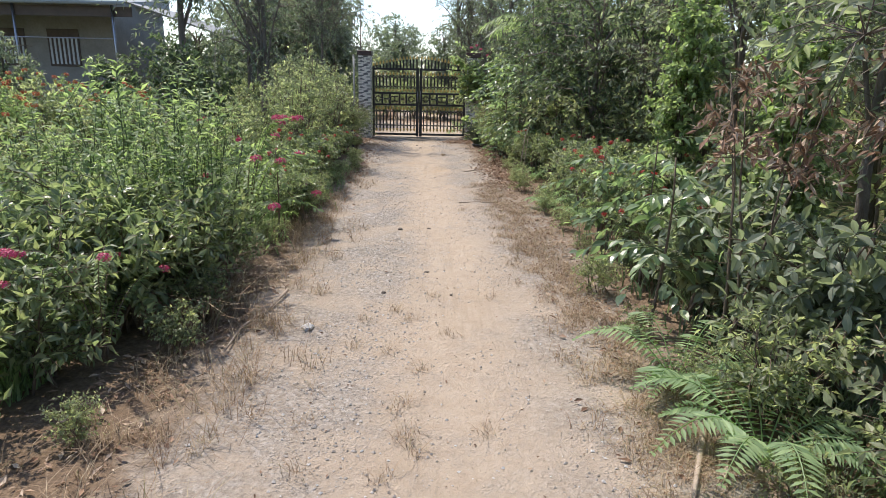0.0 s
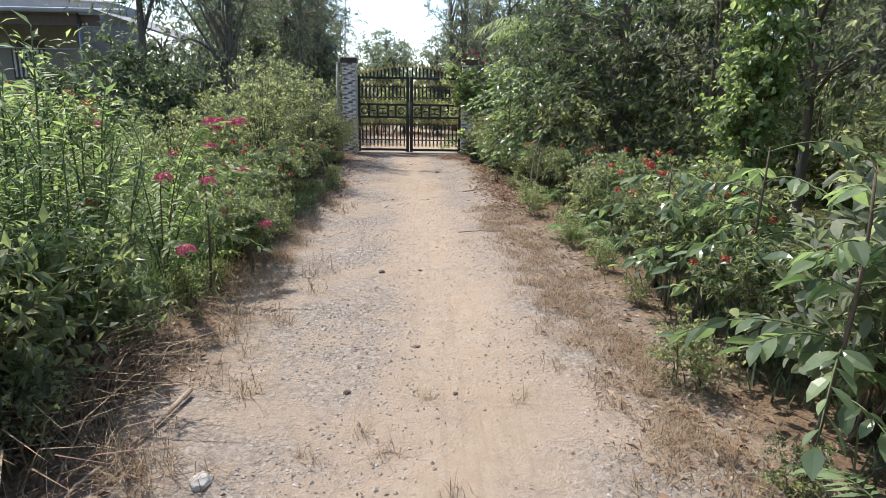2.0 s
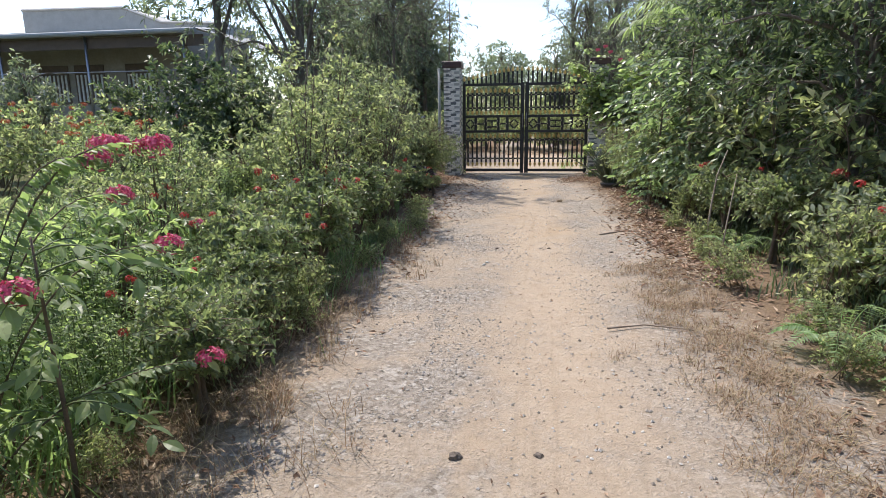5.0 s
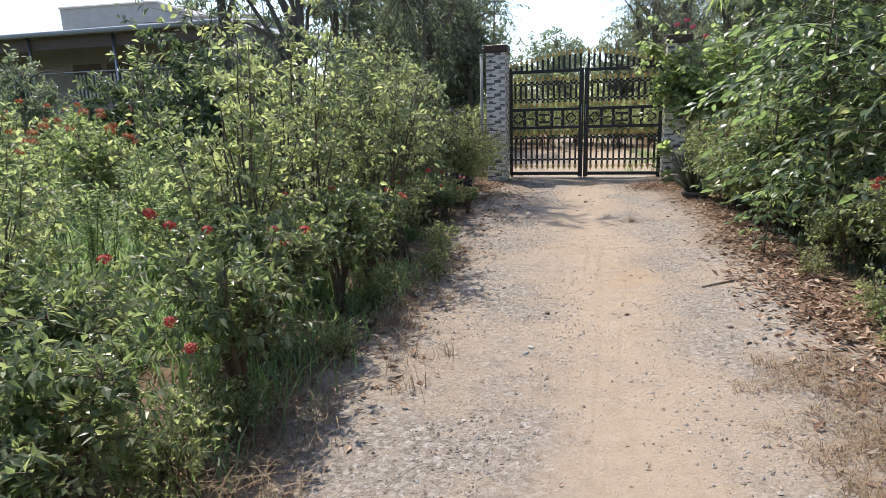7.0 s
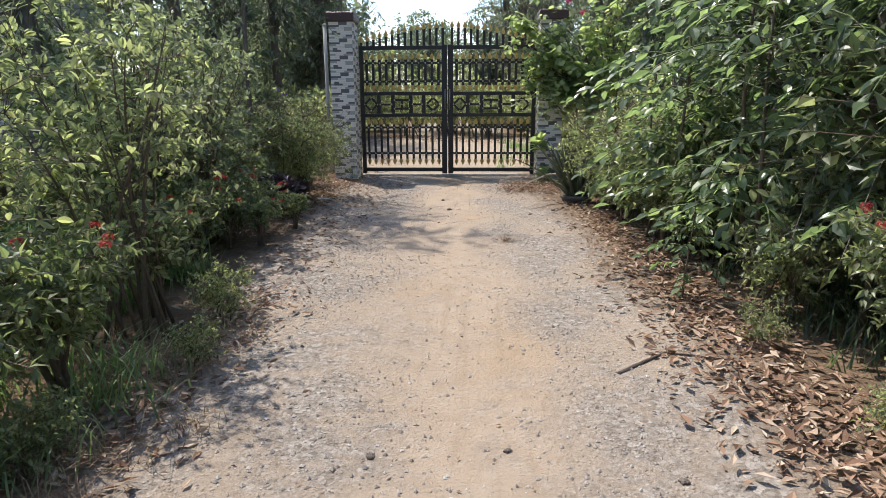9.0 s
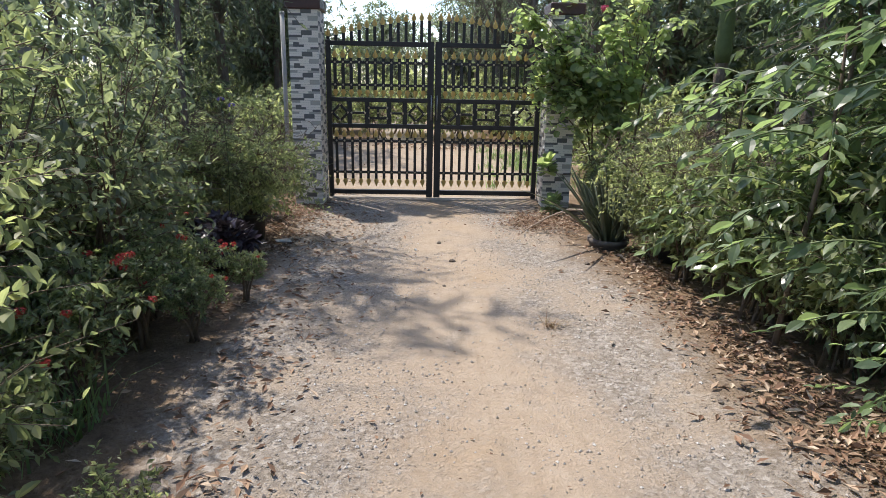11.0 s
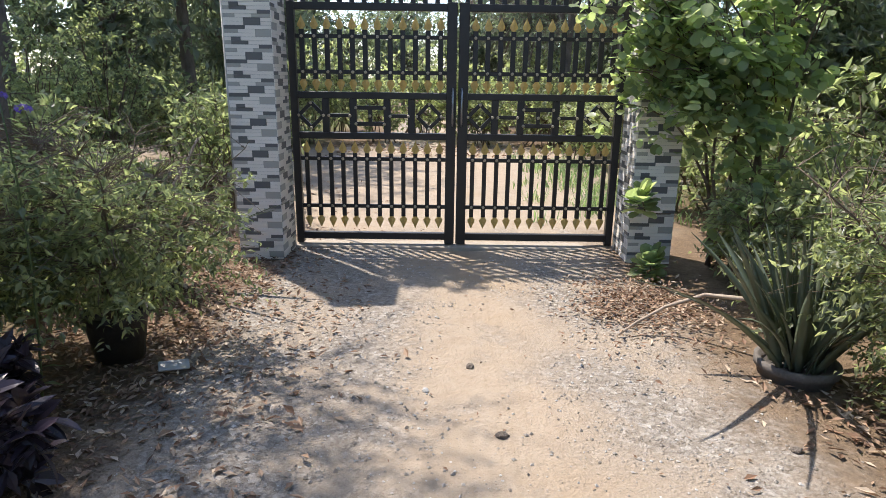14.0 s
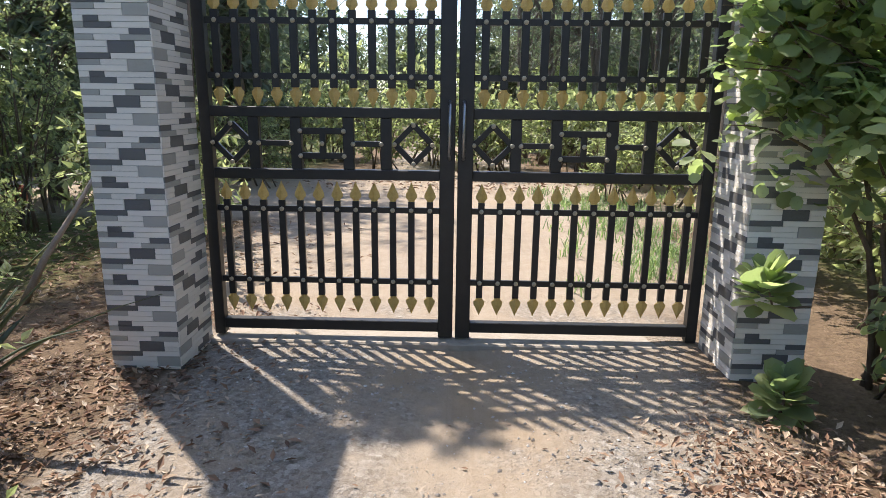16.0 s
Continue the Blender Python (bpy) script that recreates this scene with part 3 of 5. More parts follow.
def gate_leaf(x0, x1, hinge, label):
    """A leaf between two stiles; hinge: the side, -1 or 1, at which it hangs."""
    leaf = thing("gate_leaf", label, "gate", "leaves of the driveway gate")
    so, si = 0.062, 0.085
    wl, wr = (so, si) if hinge < 0 else (si, so)
    part("stile", box(x0, -0.03, 0.03, x0 + wl, 0.03, 2.075, 0.004), MAT_IRON, leaf)
    part("stile", box(x1 - wr, -0.03, 0.03, x1, 0.03, 2.075, 0.004), MAT_IRON, leaf)
    a, b = x0 + wl, x1 - wr
    for z, h in ((0.095, 0.062), (0.985, 0.056), (1.325, 0.056), (2.035, 0.06)):
        part("rail", box(a - 0.002, -0.026, z - h / 2, b + 0.002, 0.026, z + h / 2, 0.004), MAT_IRON, leaf)
    for z in (0.365, 0.785, 1.515, 1.80):
        part("cross_bar", box(a - 0.002, -0.009, z - 0.0165, b + 0.002, 0.009, z + 0.0165), MAT_IRON, leaf)
    n = 12
    step = (b - a) / n
    low = mesh_of(box(-0.0185, -0.0125, 0.275, 0.0185, 0.0125, 0.835, 0.002), MAT_IRON)
    high = mesh_of(box(-0.021, -0.0125, 1.455, 0.021, 0.0125, 1.855, 0.002), MAT_IRON)
    for k in range(n):
        x = a + (k + 0.5) * step
        for me, zs, zt, zb in ((low, (0.365, 0.785), 0.833, 0.277), (high, (1.515, 1.80), 1.853, 1.457)):
            bar = part("bar", me, None, leaf, loc=(x, -0.0005, 0))
            for z in zs:
                part("stud", STUD, None, bar, "round brass-coloured stud", loc=(0, -0.013, z))
            part("spear_tip", TIP, None, bar, "gold-painted spear tip", loc=(0, 0, zt))
            t = part("spear_tip", TIP, None, bar, "gold-painted spear tip", loc=(0, 0, zb))
            t.rotation_euler = (math.pi, 0, 0)
    # crown of spears, rising to the meeting stiles
    m = 14
    for k in range(m):
        u = (k + 0.35) / m
        x = x0 + (x1 - x0) * (u if hinge < 0 else 1 - u)
        top = 2.11 + 0.22 * math.sin(min(1.0, u * 1.02) * math.pi / 2) ** 1.15
        bar = part("crown_bar", box(-0.02, -0.0125, 2.064, 0.02, 0.0125, top, 0.002), MAT_IRON, leaf, loc=(x, 0, 0))
        part("spear_tip", TIP, None, bar, "gold-painted spear tip", loc=(0, 0, top - 0.002))
    # middle band: diamond, bar, fret, bar, diamond between uprights
    w, zc, hh = b - a, 1.155, 0.1415
    cuts = [0.185, 0.37, 0.60, 0.765]
    if hinge > 0:
        cuts = [0.185, 0.36, 0.60, 0.765]
    for c in cuts:
        part("upright", box(a + c * w - 0.03, -0.022, zc - hh, a + c * w + 0.03, 0.022, zc + hh, 0.003), MAT_IRON, leaf)

    def strip(name, p, q, t=0.0155):
        p, q = Vector(p), Vector(q)
        ln = (q - p).length
        ob = part(name, box(-ln / 2, -0.011, -t, ln / 2, 0.011, t, 0.002), MAT_IRON, leaf, loc=((p.x + q.x) / 2, 0, (p.y + q.y) / 2))
        ob.rotation_euler = (0, -math.atan2(q.y - p.y, q.x - p.x), 0)
        return ob

    def studs(*ps):
        for x, z in ps:
            part("stud", STUD, None, leaf, "round brass-coloured stud", loc=(x, -0.0235, z))

    for c in (0.085, 0.885):
        x, r = a + c * w, 0.105
        for k in range(4):
            p = (x + r * math.cos(k * math.pi / 2), zc + r * math.sin(k * math.pi / 2))
            q = (x + r * math.cos((k + 1) * math.pi / 2), zc + r * math.sin((k + 1) * math.pi / 2))
            strip("diamond_side", p, q)
            studs(p)
    for c0, c1 in ((cuts[0], cuts[1]), (cuts[2], cuts[3])):
        p, q = (a + c0 * w + 0.02, zc), (a + c1 * w - 0.02, zc)
        strip("link_bar", p, q)
        studs((p[0] + 0.006, zc), (q[0] - 0.006, zc))
    p0, p1 = a + cuts[1] * w + 0.02, a + cuts[2] * w - 0.02
    for z in (zc - 0.068, zc + 0.068):
        strip("fret_bar", (p0, z), (p1, z), 0.017)
        studs((p0 + 0.004, z), (p1 - 0.004, z))
    strip("fret_bar", ((p0 + p1) / 2, zc - 0.056), ((p0 + p1) / 2, zc + 0.056), 0.017)
    studs(((p0 + p1) / 2, zc))
    # pull handle on the meeting stile
    hx = (x1 - 0.03) if hinge < 0 else (x0 + 0.03)
    hp = [(hx, -0.03, 1.08), (hx, -0.075, 1.10), (hx, -0.085, 1.24), (hx, -0.075, 1.37), (hx, -0.03, 1.39)]
    part("handle", tube(hp, [0.009] * 5, 8), MAT_STEEL, leaf, "worn steel pull handle", True)
    return leaf


gate_leaf(-1.42, -0.008, -1, "closed black iron gate leaf with gold spear tips")
gate_leaf(0.008, 1.42, 1, "closed black iron gate leaf beside the overgrown pillar")
sill = new("gate_sill", mesh_of(box(-1.43, -0.10, -0.06, 1.43, 0.12, 0.018, 0.008), MAT_DUST))
tagged(sill, "dusty concrete sill under the iron gate", "sill", kind="structure")


# ---- garden wall stubs and pillars: cores here, tile strips at the end of the file ----
PILLARS = []
for s in (-1, 1):
    x0, x1 = (s * 1.43, s * 1.79) if s > 0 else (-1.79, -1.43)
    p = thing("gate_pillar", "square gate pillar clad in grey, white and charcoal strip tiles" + (" under a leafy vine" if s > 0 else " with a dark cap"), "pillar", "gate pillars")
    part("core", box(x0, -0.47, -0.1, x1, -0.06, 2.39), MAT_GROUT, p)
    part("cap", box(x0 - 0.035, -0.505, 2.39, x1 + 0.035, -0.025, 2.53, 0.012), MAT_CAP, p, "dark red-brown stone cap")
    PILLARS.append((p, x0, x1, s))


# ---- plants ----
def bush(seed, name, label, category, stems, crown, twigs, per, leaf, mat, wood=None, thick=0.012, flowers=0, fmat=None, fsize=0.05, rich=False, spread=0.1, group="", tilt=0.6, hang=0.0):
    r = np.random.default_rng(seed)
    ob = thing(name, label, category, group)
    w, lv, ends = woody(r, stems, crown, twigs, per, leaf, thick, 0.003, tilt, rich, None, spread, hang)
    part("wood", w, wood or MAT_TWIG, ob, "", True)
    part("foliage", lv, mat, ob)
    if flowers:
        outer = ends[np.argsort(-(ends[:, 2] + 0.8 * np.hypot(ends[:, 0], ends[:, 1]) + r.uniform(0, 0.25, len(ends))))][:flowers]
        head = mesh_of(flower_head(r, fsize), fmat)
        for e in outer:
            part("flower_head", head, None, ob, "", loc=(e[0] * 1.05, e[1] * 1.05, e[2] + 0.02))
    return ob


def tree(seed, name, label, stems, crown, twigs, per, leaf, mat, thick, limb_frac=0.35, rich=False, tilt=0.7, hang=0.15):
    r = np.random.default_rng(seed)
    ob = thing(name, label, "tree")
    w, lv, _ = woody(r, stems, crown, twigs, per, leaf, thick, 0.006, tilt, rich, limb_frac, 0.1, hang)
    part("trunk", w, MAT_BARK, ob, "", True)
    part("crown", lv, mat, ob)
    return ob


def ixora(seed):
    return lambda: bush(seed, "ixora_bush", "dark green ixora bush with red flower heads", "bush", 5, (0.46, 0.46, 0.34, 0.94), 210, 12, (0.06, 0.026), MAT_LEAF_IXORA, thick=0.024, spread=0.06, flowers=4, fmat=MAT_RED, fsize=0.03, group="ixora bushes along the track")


def tall_weed(seed):
    """A clump of straight green stems, leafy all the way up, with short side shoots."""
    def build():
        r = np.random.default_rng(seed)
        ob = thing("tall_shrub", "tall bright green shrub of upright leafy stems", "shrub")
        wood, P, W = [], [], []
        for _ in range(20):
            a, d0 = r.uniform(0, 6.28), 0.42 * math.sqrt(r.uniform())
            base = np.array([math.cos(a) * d0, math.sin(a) * d0, 0])
            h = r.uniform(1.0, 1.75) * (1 - 0.25 * d0)
            tip = base * r.uniform(1.1, 1.9) + np.array([r.normal(0, 0.06), r.normal(0, 0.06), h])
            s = np.linspace(0, 1, 7)[:, None]
            q = base + (tip - base) * s + r.normal(0, 0.012, (7, 3)) * s
            wood.append(tube(q, np.linspace(0.0085, 0.003, 7), 5))
            lines = [(q, 26, 0.22)]
            for u in r.uniform(0.3, 0.95, 6):
                b = np.array([np.interp(u, s[:, 0], q[:, c]) for c in range(3)])
                an, ln = r.uniform(0, 6.28), r.uniform(0.12, 0.34)
                e = b + np.array([math.cos(an) * 0.6, math.sin(an) * 0.6, 0.8]) * ln
                sh = b + (e - b) * s
                wood.append(tube(sh[::2], np.linspace(0.004, 0.0015, 4), 3))
                lines.append((sh, 10, 0.15))
            for line, count, first in lines:
                for k, u in enumerate(np.linspace(first, 1.0, count)):
                    an = 2.4 * k + r.uniform(-0.4, 0.4)
                    P.append([np.interp(u, s[:, 0], line[:, c]) for c in range(3)])
                    W.append([math.cos(an), math.sin(an), r.uniform(0.1, 0.9) if u < 0.95 else 1.4])
        P, W = np.array(P), np.array(W)
        k = len(P)
        S = r.uniform(0.6, 1.2, k)
        part("wood", join(*wood), MAT_GREEN_STEM, ob, "", True)
        part("foliage", leaves(P, W, np.array([[0, 0, 1.0]]) + r.normal(0, 0.35, (k, 3)), 0.085 * S, 0.026 * S, 0.15, 0.3), MAT_LEAF_BRIGHT, ob)
        return ob
    return build


def shade_weed(seed):
    return lambda: bush(seed, "undergrowth_shrub", "dark leafy undergrowth shrub on the verge", "shrub", 9, (0.55, 0.55, 0.12, 0.95), 190, 11, (0.085, 0.036), MAT_LEAF_IXORA, thick=0.011, spread=0.2, tilt=0.7)


def dry_shrub(seed):
    return lambda: bush(seed, "dried_branches", "hanging branches with dry rust-brown leaves", "branches", 5, (0.5, 0.5, 1.1, 1.95), 60, 12, (0.07, 0.022), MAT_LITTER, thick=0.012, tilt=0.8, hang=0.25)


def creeper(seed):
    return lambda: bush(seed, "creeper", "light green creeper hanging over a dead trunk", "creeper", 9, (0.5, 0.5, 0.3, 3.2), 420, 13, (0.075, 0.042), MAT_LEAF_BRIGHT, thick=0.016, rich=True, spread=0.15, tilt=0.7, hang=0.2)


def olive_bush(seed):
    return lambda: bush(seed, "privet_shrub", "tall loose shrub with small olive-green leaves", "shrub", 15, (0.74, 0.74, 0.15, 2.3), 270, 12, (0.058, 0.026), MAT_LEAF_OLIVE, thick=0.014, rich=True, spread=0.3, tilt=0.8)


def dark_shrub(seed):
    return lambda: bush(seed, "dusty_shrub", "tall loose shrub with small dusty green leaves", "shrub", 13, (0.72, 0.72, 0.25, 2.3), 220, 12, (0.065, 0.03), MAT_LEAF_DUSTY, thick=0.014, rich=True, spread=0.25, tilt=0.8)


def violet_plant():
    """A thin upright stem with narrow leaves and two violet flower heads."""
    r = np.random.default_rng(19)
    ob = thing("violet_flower", "slender garden plant with two violet flowers", "flower")
    z = np.linspace(0, 1.36, 9)
    q = np.stack([0.05 * np.sin(2 * z), 0.03 * z, z], 1)
    part("stem", tube(q, np.linspace(0.007, 0.003, 9), 5), MAT_GREEN_STEM, ob, "", True)
    k = 46
    P = np.stack([np.interp(np.linspace(0.15, 1.3, k), z, q[:, c]) for c in range(3)], 1)
    a = np.arange(k) * 2.4
    W = np.stack([np.cos(a), np.sin(a), r.uniform(-0.2, 0.5, k)], 1)
    part("foliage", leaves(P, W, np.tile([0, 0, 1.0], (k, 1)), r.uniform(0.07, 0.13, k), r.uniform(0.02, 0.03, k)), MAT_LEAF_IXORA, ob)
    head = mesh_of(flower_head(r, 0.032, 20), MAT_VIOLET)
    for p in ((q[-1][0], q[-1][1], 1.38), (q[-1][0] + 0.09, q[-1][1], 1.33)):
        part("flower_head", head, None, ob, "violet flower head", loc=p)
    return ob


def rose_bush(seed):
    return lambda: bush(seed, "flowering_shrub", "low shrub with pink flower clusters on arching stems", "shrub", 9, (0.5, 0.5, 0.25, 1.0), 120, 12, (0.07, 0.034), MAT_LEAF_BRIGHT, thick=0.012, flowers=2, fmat=MAT_PINK, fsize=0.042)


def broad_bush(seed):
    return lambda: bush(seed, "broadleaf_shrub", "dense shrub with broad dusty green leaves", "shrub", 10, (0.62, 0.62, 0.1, 1.05), 210, 9, (0.095, 0.044), MAT_LEAF_DUSTY, thick=0.014, rich=True, spread=0.2, tilt=0.6)


def weedy(seed):
    return lambda: bush(seed, "weedy_shrub", "thin weedy shrub with mixed green leaves", "shrub", 10, (0.6, 0.6, 0.08, 0.95), 140, 11, (0.07, 0.03), MAT_LEAF_OLIVE, thick=0.009, spread=0.25, tilt=0.8)


def far_weed(seed):
    return lambda: bush(seed, "weedy_shrub", "leafy green shrub in the rough ground", "shrub", 6, (0.62, 0.62, 0.05, 1.05), 170, 9, (0.075, 0.036), MAT_LEAF_OLIVE, thick=0.012, spread=0.3, tilt=0.8)


def orange_bush(seed):
    return lambda: bush(seed, "flowering_hedge_shrub", "green shrub topped with orange flowers", "shrub", 10, (0.8, 0.8, 0.2, 1.75), 170, 11, (0.10, 0.04), MAT_LEAF_BRIGHT, thick=0.016, flowers=16, fmat=MAT_ORANGE, fsize=0.07)


def sapling(seed, leaf=0.13, branches=17, mat=None):
    """Young tree: thin stem, arching branches with large leaves in two rows."""
    def build():
        r = np.random.default_rng(seed)
        ob = thing("custard_apple_sapling", "young sapling with large soft leaves in two rows", "sapling")
        P, W, U, S = [], [], [], []
        z = np.linspace(0, 1.25, 8)
        stem = np.stack([0.04 * np.sin(z * 2), 0.03 * np.cos(z * 3), z], 1)
        part("stem", tube(stem, np.linspace(0.014, 0.005, 8), 6), MAT_TWIG, ob, "", True)
        for k in range(branches):
            h = r.uniform(0.3, 1.22)
            a = k * 2.4 + r.uniform(-0.3, 0.3)
            ln = r.uniform(0.25, 0.7)
            s = np.linspace(0, 1, 9)[:, None]
            dirn = np.array([math.cos(a), math.sin(a), 0])
            q = np.array([np.interp(h, z, stem[:, 0]), np.interp(h, z, stem[:, 1]), h]) + dirn * ln * s + np.array([0, 0, 1]) * (0.5 * s - 0.62 * s * s) * ln
            part("branch", tube(q, np.linspace(0.005, 0.002, 9), 4), MAT_GREEN_STEM, ob, "", True)
            side = np.cross(dirn, [0, 0, 1])
            for i, u in enumerate(np.linspace(0.2, 1.0, 11)):
                p = np.array([np.interp(u, s[:, 0], q[:, c]) for c in range(3)])
                sg = 1 if i % 2 else -1
                P.append(p)
                W.append(dirn * 0.75 + side * sg * 0.8 + np.array([0, 0, -0.4]) + r.normal(0, 0.2, 3) if u < 0.99 else dirn)
                U.append(np.array([0, 0, 1.0]) + r.normal(0, 0.45, 3))
                S.append(r.uniform(0.5, 1.15))
        S = np.array(S)
        part("foliage", leaves(np.array(P), np.array(W), np.array(U), leaf * S, leaf * 0.46 * S, 0.14, 0.28, True), mat or MAT_LEAF_BIG, ob)
        return ob
    return build


def fern(seed):
    def build():
        r = np.random.default_rng(seed)
        ob = thing("fern", "light green fern with arching fronds", "fern")
        for k in range(11):
            a, ln = k * 2.4 + r.uniform(-0.4, 0.4), r.uniform(0.38, 0.6)
            s = np.linspace(0, 1, 12)[:, None]
            dirn = np.array([math.cos(a), math.sin(a), 0])
            q = dirn * ln * s + np.array([0, 0, 1]) * (1.6 * s - 1.3 * s * s) * ln
            side = np.cross(dirn, [0, 0, 1])
            P, W, L = [], [], []
            for u in np.linspace(0.12, 1, 22):
                p = np.array([np.interp(u, s[:, 0], q[:, c]) for c in range(3)])
                for sg in (-1, 1):
                    P.append(p)
                    W.append(side * sg + dirn * 0.45 + np.array([0, 0, -0.15]) + r.normal(0, 0.05, 3))
                    L.append(0.11 * math.sin(0.35 + 2.6 * u))
            n = len(P)
            geo = join(tube(q, np.linspace(0.004, 0.0015, 12), 3), leaves(np.array(P), np.array(W), np.tile([0, 0, 1.0], (n, 1)) + r.normal(0, 0.15, (n, 3)), np.array(L), np.full(n, 0.021), 0.1, 0.1))
            part("frond", geo, MAT_LEAF_FERN, ob)
        return ob
    return build


def far_tree(seed):
    return lambda: tree(seed, "roadside_tree", "tall leafy tree with a slender grey trunk", 14, (1.8, 1.8, 2.5, 7.0), 250, 12, (0.17, 0.05), MAT_LEAF_GUM, 0.11, 0.25, hang=0.2)


def dark_tree(seed):
    return lambda: tree(seed, "fruit_tree", "dense dark green tree with hanging leaves", 16, (1.5, 1.5, 0.4, 4.6), 480, 13, (0.13, 0.05), MAT_LEAF_DARK, 0.07, 0.18, hang=0.2)


def open_tree(seed):
    return lambda: tree(seed, "shade_tree", "dull green tree with a bare lower trunk", 16, (1.7, 1.7, 1.3, 4.8), 250, 12, (0.12, 0.045), MAT_LEAF_DUSTY, 0.065, 0.3, hang=0.2)


def wood_tree(seed):
    return lambda: tree(seed, "plantation_tree", "slim plantation tree with a pale straight trunk", 12, (1.35, 1.35, 2.4, 8.0), 180, 9, (0.17, 0.062), MAT_LEAF_GUM, 0.085, 0.4, hang=0.2)


def back_tree(seed):
    return lambda: tree(seed, "distant_tree", "distant leafy tree of dull green", 18, (3.4, 3.4, 0.8, 9.5), 420, 11, (0.42, 0.17), MAT_LEAF_GUM, 0.2, 0.2)


# left verge, from the walk's start to the gate
for k, (x, y, t, s) in enumerate([(-1.75, -14.0, 0, 1.15), (-1.75, -13.65, 80, 0.95), (-2.3, -13.3, 190, 1.2), (-1.45, -14.6, 250, 0.85), (-2.6, -14.5, 30, 1.0)]):
    plant("weed%d" % (k % 2), tall_weed(11 + k % 2), x, y, gz(x, y), t, s)
for k, (x, y, t, s) in enumerate([(-1.75, -12.5, 0, 0.5), (-1.5, -11.9, 90, 0.5), (-2.0, -11.8, 200, 0.6), (-2.3, -12.6, 300, 0.6), (-1.35, -12.3, 140, 0.36), (-2.6, -11.0, 30, 0.6), (-3.4, -6.3, 100, 0.75), (-4.3, -6.9, 10, 0.8), (-3.1, -7.7, 220, 0.65), (-4.9, -5.6, 330, 0.85), (-3.9, -8.2, 60, 0.7), (-5.4, -7.4, 170, 0.8)]):
    plant("weed%d" % (k % 2), tall_weed(11 + k % 2), x, y, gz(x, y), t, s)
for k, (x, y, t, s) in enumerate([(-1.95, -11.4, 200, 0.95), (-2.6, -12.2, 50, 0.95)]):
    plant("rose%d" % (k % 2), rose_bush(21 + k % 2), x, y, gz(x, y), t, s)
for k, (x, y, t, s) in enumerate([(-1.25, -9.95, 0, 0.95), (-1.45, -9.3, 90, 1.0), (-1.4, -8.45, 200, 1.0), (-1.4, -7.85, 300, 0.85), (-1.75, -10.4, 40, 0.95), (-1.3, -10.9, 140, 0.85), (-1.6, -6.6, 240, 0.7), (-0.98, -12.15, 30, 0.7), (-1.2, -11.3, 200, 0.7),
                                  (-1.38, -4.2, 80, 0.42), (-1.65, -4.5, 200, 0.58), (-1.48, -4.95, 300, 0.5), (-2.0, -4.05, 20, 0.62), (-1.7, -5.75, 140, 0.72), (-1.75, -5.0, 10, 0.72), (-2.1, -4.6, 120, 0.75), (-1.95, -5.6, 220, 0.8),
                                  (2.55, -13.4, 20, 0.95), (2.5, -12.6, 130, 0.9), (2.75, -12.0, 230, 0.95), (2.5, -14.2, 300, 0.85), (2.45, -7.6, 60, 0.9), (2.6, -8.6, 170, 0.95), (2.6, -11.2, 200, 1.0), (2.95, -10.4, 310, 1.05), (2.95, -12.8, 30, 1.1), (3.2, -11.7, 120, 1.15)]):
    plant("ixora%d" % (k % 3), ixora(31 + k % 3), x, y, gz(x, y), t, s)
for k, (x, y, t, s) in enumerate([(-1.55, -7.0, 0, 0.92), (-1.9, -8.0, 90, 1.0), (-2.15, -6.05, 180, 0.95), (-2.6, -6.9, 260, 0.8), (-1.75, -9.0, 40, 0.85), (-2.6, -4.7, 300, 0.8), (-3.1, -3.6, 100, 0.9), (-2.4, -10.2, 10, 0.7), (-4.3, 0.9, 160, 1.0), (-4.6, 2.9, 260, 1.1), (-2.9, -3.3, 330, 1.0)]):
    plant("olive%d" % (k % 3), olive_bush(41 + k % 3), x, y, gz(x, y), t, s)
for k, (x, y, t, s) in enumerate([(-3.2, -13.0, 240, 1.0), (-3.3, -11.0, 20, 1.0), (-3.8, -9.0, 90, 1.1), (-3.4, -7.4, 200, 1.1), (-1.1, -11.5, 300, 0.55), (-1.15, -10.6, 50, 0.5), (-3.0, -2.6, 10, 1.0), (-2.75, -1.5, 130, 0.7), (-3.4, -0.7, 230, 1.5), (-2.35, -3.85, 90, 0.7), (-2.6, -3.3, 170, 0.75), (-1.95, -4.6, 260, 0.55), (-4.3, -1.8, 20, 1.8), (-3.2, -3.0, 190, 1.3), (-3.9, 1.4, 300, 0.8), (-2.5, 1.5, 100, 1.5), (-2.95, 2.7, 20, 1.6), (2.15, -1.15, 60, 0.9), (2.0, -1.75, 150, 0.6), (2.05, -2.9, 240, 0.55), (-2.3, -17.3, 210, 0.8), (-4.4, -14.5, 75, 1.2), (-4.6, -11.5, 165, 1.3),
                                  (2.35, -16.6, 30, 0.75), (2.7, -17.4, 140, 0.9), (2.6, -10.0, 250, 0.8), (2.35, -6.6, 330, 0.7), (2.5, -2.5, 100, 1.1), (2.7, -1.4, 280, 1.3)]):
    plant("weedy%d" % (k % 3), weedy(51 + k % 3), x, y, gz(x, y), t, s)
